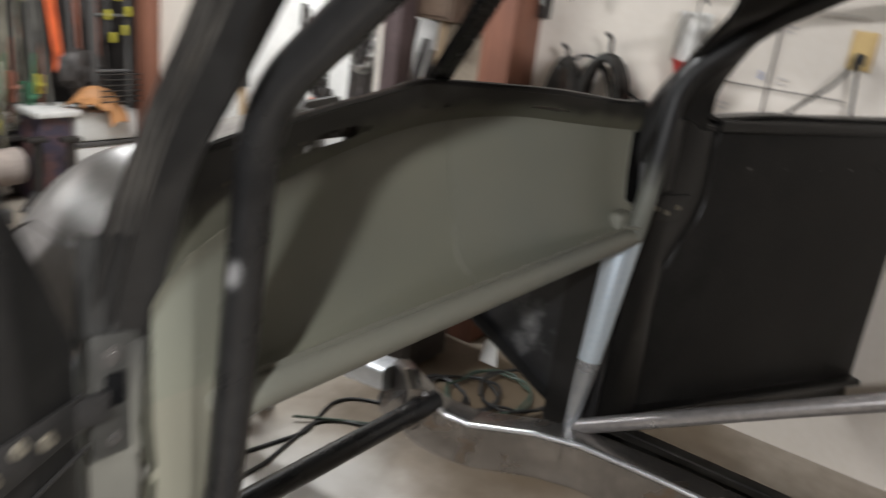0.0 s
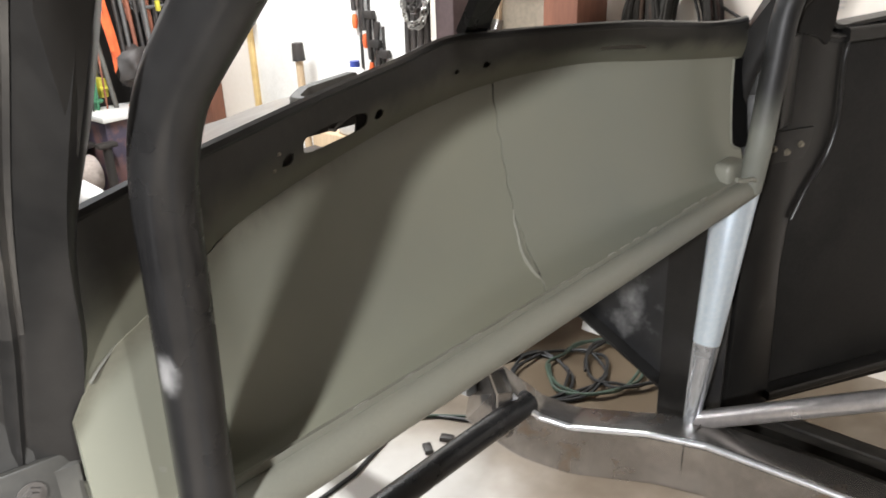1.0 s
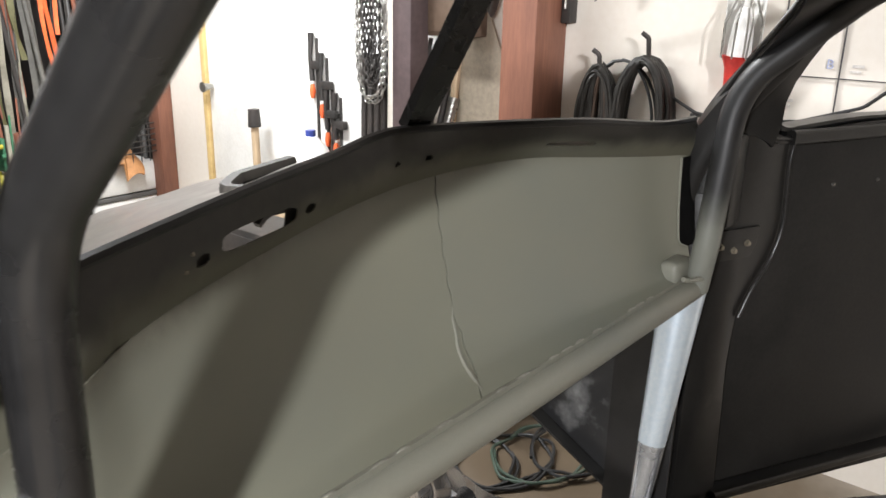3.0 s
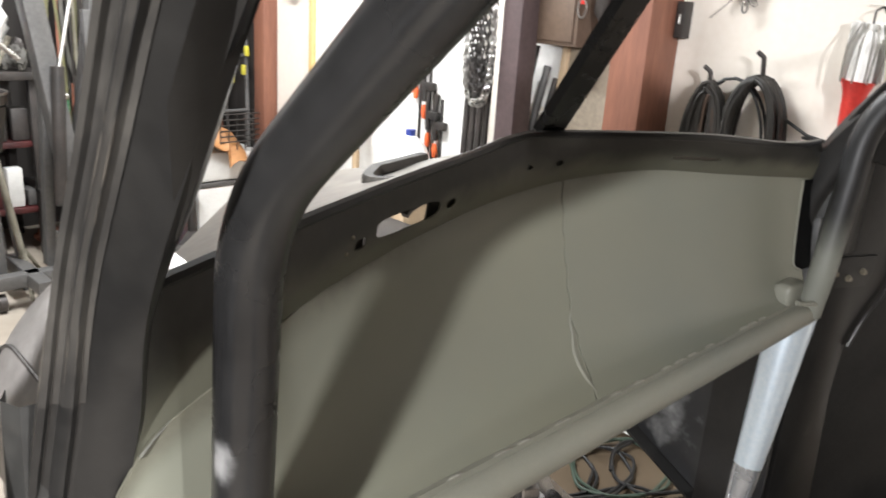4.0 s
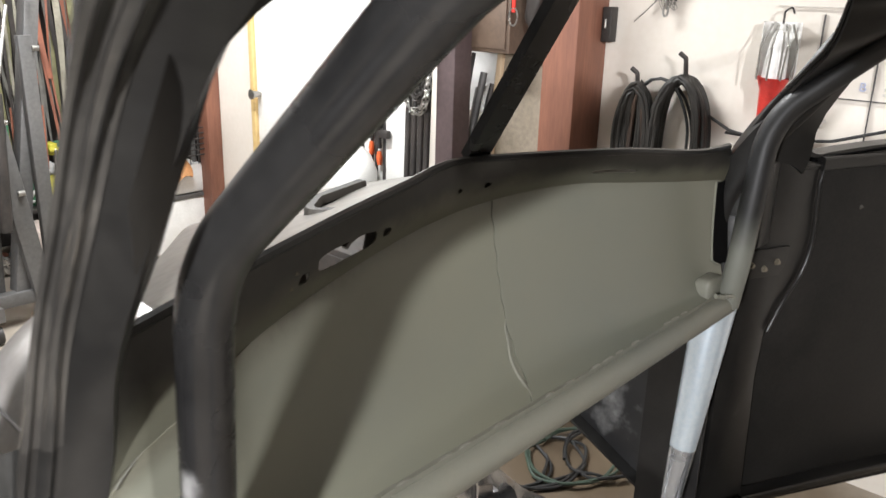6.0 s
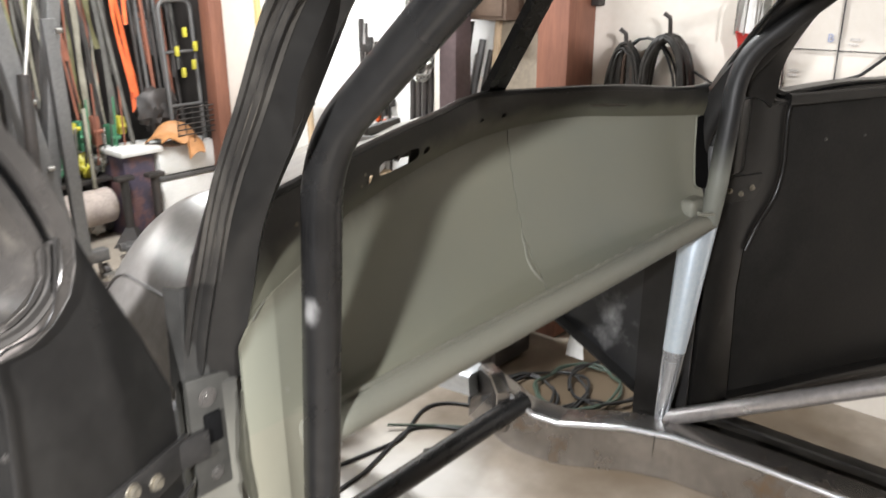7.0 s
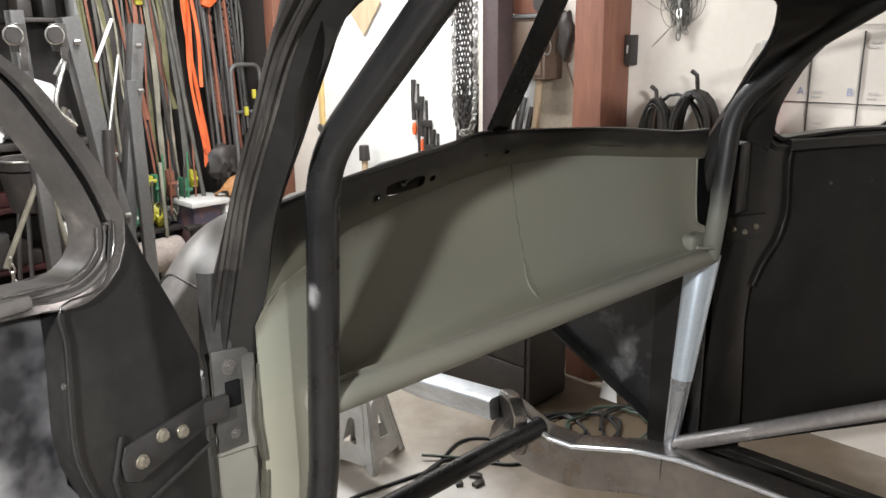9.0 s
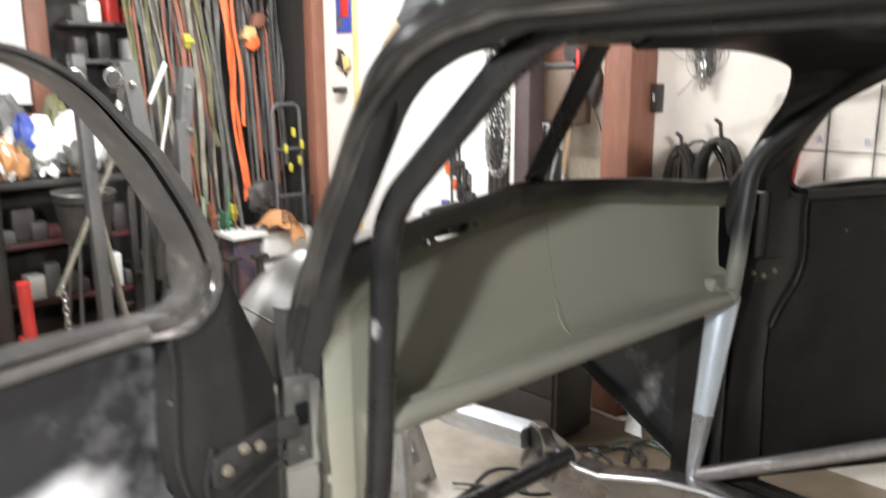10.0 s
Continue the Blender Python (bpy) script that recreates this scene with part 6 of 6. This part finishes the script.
for x, y, sx, sz, m, n in ((1.12, 4.50, 0.15, 0.13, WHITE_PLASTIC, "crumpled white bag"), (1.36, 4.52, 0.16, 0.16, WHITE_PLASTIC, "dirty white bag"), (1.06, 4.42, 0.05, 0.16, BLUE, "blue rag"), (1.22, 4.44, 0.08, 0.10, GREY_STRAP, "grey rag"), (1.02, 4.56, 0.08, 0.20, GREY_IRON, "grey casting"), (1.28, 4.62, 0.10, 0.20, OLIVE_STRAP, "khaki canvas"), (0.85, 4.55, 0.14, 0.15, DARK_IRON, "black sack")):
    solid(n.split()[-1] + "_item", crumple((x, y, 0.921), (sx, sx * 0.8, sz), int(x * 100), 0.45), m, n + " on the cluttered bench", n.split()[-1], "bench clutter")
for k in range(40):
    m, n = heap[rng.randrange(9)]
    s = rng.uniform(0.02, 0.05)
    x, y = rng.uniform(0.62, 1.56), rng.uniform(4.36, 4.46)
    solid(n.split()[-1] + "_item", crumple((x, y, 0.921), (s, s, s * rng.uniform(1, 2.4)), 100 + k, 0.5), m, n + " on the cluttered bench", n.split()[-1], "bench clutter")
for k in range(22):
    x, w, h = 0.6 + 0.044 * k, rng.uniform(0.04, 0.12), rng.uniform(0.06, 0.2)
    z = 0.251 if k % 2 else 0.581
    solid("stored_case", moved(box((0, 0, 0), (w, w, h), 0.01), Matrix.Translation((x, 4.42, z)) @ Matrix.Rotation(radians(rng.uniform(-8, 8)), 4, "Z")), (DARK_IRON, GREY_IRON, MAROON, DARK_IRON, WHITE_PLASTIC)[k % 5], ("black", "grey", "dark red", "black", "white")[k % 5] + " case stored on the bench shelf", "case", "stored cases")
shelf = thing("wall_shelf", (1.62, 4.75, 1.5), "dark wall shelf loaded with bins", "shelf")
for z in (1.53, 1.74, 2.0):
    part("board", box((1.40, 4.62, z), (1.88, 4.88, z + 0.025), 0.004), DARK_IRON, shelf)
for k, (x, z, m, n) in enumerate(((1.44, 1.766, GREY_STRAP, "grey"), (1.53, 1.766, WHITE_PLASTIC, "white"), (1.64, 1.766, RED, "red"), (1.73, 1.766, RED, "red"), (1.44, 1.556, DARK_IRON, "black"), (1.57, 1.556, DARK_IRON, "black"), (1.80, 1.766, GREEN, "green"), (1.74, 1.556, WHITE_PLASTIC, "white"))):
    solid("storage_bin", moved(box((0, 0, 0), (0.075, 0.15, 0.09 + 0.03 * (k % 3)), 0.008), Matrix.Translation((x, 4.66, z)) @ Matrix.Rotation(radians(6 * (k % 3) - 6), 4, "Z")), m, n + " storage bin on the dark shelf", "bin", "storage bins")
win = solid("door_2", box((0.80, Y_BACK - 0.05, 1.30), (1.24, Y_BACK - 0.004, 2.1), 0.004), WHITE_PLASTIC, "white-painted panel in the far wall", "door", kind="structure")
part("frame", box((1.245, Y_BACK - 0.08, 1.25), (1.36, Y_BACK - 0.004, 2.15), 0.004), BROWN_WOOD, win, "red-brown frame")
part("sill", box((0.78, Y_BACK - 0.10, 1.21), (1.36, Y_BACK - 0.004, 1.245), 0.004), BROWN_WOOD, win)
drum = thing("tall_bin", (0.74, 4.25, 0), "tall dark plastic bin", "bin")
part("lid", sweep([(0.74, 4.25, 1.051), (0.74, 4.25, 1.075)], circle(0.14, 24)), DARK_IRON, drum)
part("body", sweep([(0.74, 4.25, 0), (0.74, 4.25, 0.02), (0.74, 4.25, 0.5), (0.74, 4.25, 1.02), (0.74, 4.25, 1.05)], lambda t: circle(0.11 + 0.02 * t, 24)), DARK_IRON, drum)
jack = thing("floor_jack", (0.88, 4.0, 0), "red trolley jack on the floor", "jack")
part("body", moved(box((-0.04, -0.14, 0.04), (0.04, 0.12, 0.16), 0.012), Matrix.Translation((0.88, 4.0, 0))), RED, jack)
part("handle_socket", tube([(0.86, 3.95, 0.14), (0.845, 3.92, 0.48)], 0.031, 0.1, 12), RED, jack)
for y in (3.89, 4.10):
    part("wheel", tube([(0.82, y, 0.045), (0.94, y, 0.045)], 0.045, 0.1, 16), DARK_IRON, jack)

# ---- under and in front of the car ----
STAND_GREY = material("pale_stand_paint", (0.72, 0.72, 0.71), 0.4, 0.1, second=(0.55, 0.55, 0.54), scale=9, grain=60, bump=0.1)


def jack_stand(x, y, top):
    js = thing("jack_stand", (x, y, 0), "pale grey pressed-steel jack stand on the concrete", "jack stand", "jack stands")
    for a in range(4):
        m = Matrix.Translation((x, y, 0)) @ Matrix.Rotation(radians(90 * a + 20), 4, "Z")
        w = [(-0.105, 0.0), (-0.035, top - 0.09), (0.035, top - 0.09), (0.105, 0.0), (0.055, 0.0), (0.038, 0.06), (-0.038, 0.06), (-0.055, 0.0)]
        hole = resample([(-0.026, 0.09), (0.0, 0.095), (0.026, 0.09), (0.02, 0.13), (0.012, 0.17), (0.0, 0.178), (-0.012, 0.17), (-0.02, 0.13)], 32)
        outer = resample([(-0.07, 0.03), (0.0, 0.03), (0.07, 0.03), (0.058, 0.10), (0.036, 0.22), (0.0, 0.225), (-0.036, 0.22), (-0.058, 0.10)], 32)
        def at(s, z, d, t=top):
            return Vector((s, -0.105 + 0.075 * z / t + d, z))
        leg = moved(join(ring_plate(outer, hole, at, 0.004), plate([(-0.11, 0), (-0.075, 0), (-0.042, 0.23), (-0.04, top - 0.08), (-0.05, top - 0.08)], at, 0.005), plate([(0.11, 0), (0.05, top - 0.08), (0.04, top - 0.08), (0.042, 0.23), (0.075, 0)], at, 0.005)), m)
        part("leg_panel", leg, STAND_GREY, js)
    part("collar", moved(box((-0.042, -0.042, top - 0.10), (0.042, 0.042, top - 0.075), 0.004), Matrix.Translation((x, y, 0))), STAND_GREY, js)
    part("ratchet_post", moved(box((-0.015, -0.02, top - 0.10), (0.015, 0.02, top - 0.01), 0.003), Matrix.Translation((x, y, 0))), DARK_IRON, js)
    part("saddle", moved(box((-0.03, -0.05, top - 0.012), (0.03, 0.05, top), 0.003), Matrix.Translation((x, y, 0))), DARK_IRON, js)
    return js


jack_stand(1.50, 1.87, 0.38)


def floor_cord(points, r, mat, label):
    solid("extension_cord", tube(points, r, 0.12, 8, 6), mat, label, "cord", "cords on the floor")


rng = random.Random(12)
for k in range(4):
    pts = []
    cx_, cy_ = 2.05 + 0.10 * k, 1.50 - 0.07 * k
    for i in range(26):
        t = 2 * math.pi * i / 13 + k
        pts.append((cx_ + (0.16 + 0.03 * rng.random()) * math.cos(t), cy_ + (0.12 + 0.03 * rng.random()) * math.sin(t), 0.006 + 0.004 * (i % 3) + 0.004 * k))
    solid("extension_cord", sweep(smooth_line(pts, 110), circle(0.0055, 7)), CABLE if k != 2 else GREEN_CABLE, "black extension cord looped on the concrete" if k != 2 else "green extension cord looped on the concrete", "cord", "cords on the floor")
floor_cord([(1.05, 1.62, 0.006), (1.30, 1.68, 0.006), (1.60, 1.62, 0.006), (1.85, 1.72, 0.006), (1.95, 1.50, 0.006)], 0.006, CABLE, "black extension cord trailing past the jack stand")
floor_cord([(1.0, 1.56, 0.006), (1.40, 1.58, 0.006), (1.70, 1.66, 0.006), (1.80, 1.45, 0.006), (2.2, 1.3, 0.006)], 0.006, CABLE, "black extension cord trailing past the jack stand")
floor_cord([(1.62, 1.70, 0.02), (1.74, 1.58, 0.008), (1.80, 1.50, 0.006)], 0.005, GREEN_CABLE, "green cord end on the concrete")
solid("paper_scrap", plate([(1.42, 0.02), (1.50, 0.02), (1.49, 0.10), (1.45, 0.16), (1.43, 0.08)], lambda s, z, d: Vector((2.43 + d + 0.1 * z, s + 0.03, z)), 0.004), WHITE_PLASTIC, "crumpled white paper scrap by the post", "paper")
for k, (x, y) in enumerate(((1.64, 1.45), (1.60, 1.5), (1.67, 1.49))):
    solid("steel_offcut", moved(box((-0.02, -0.012, 0), (0.02, 0.012, 0.015), 0.003), Matrix.Translation((x, y, 0)) @ Matrix.Rotation(k, 4, "Z")), DARK_IRON, "small dark steel offcut on the floor", "offcut", "steel offcuts")
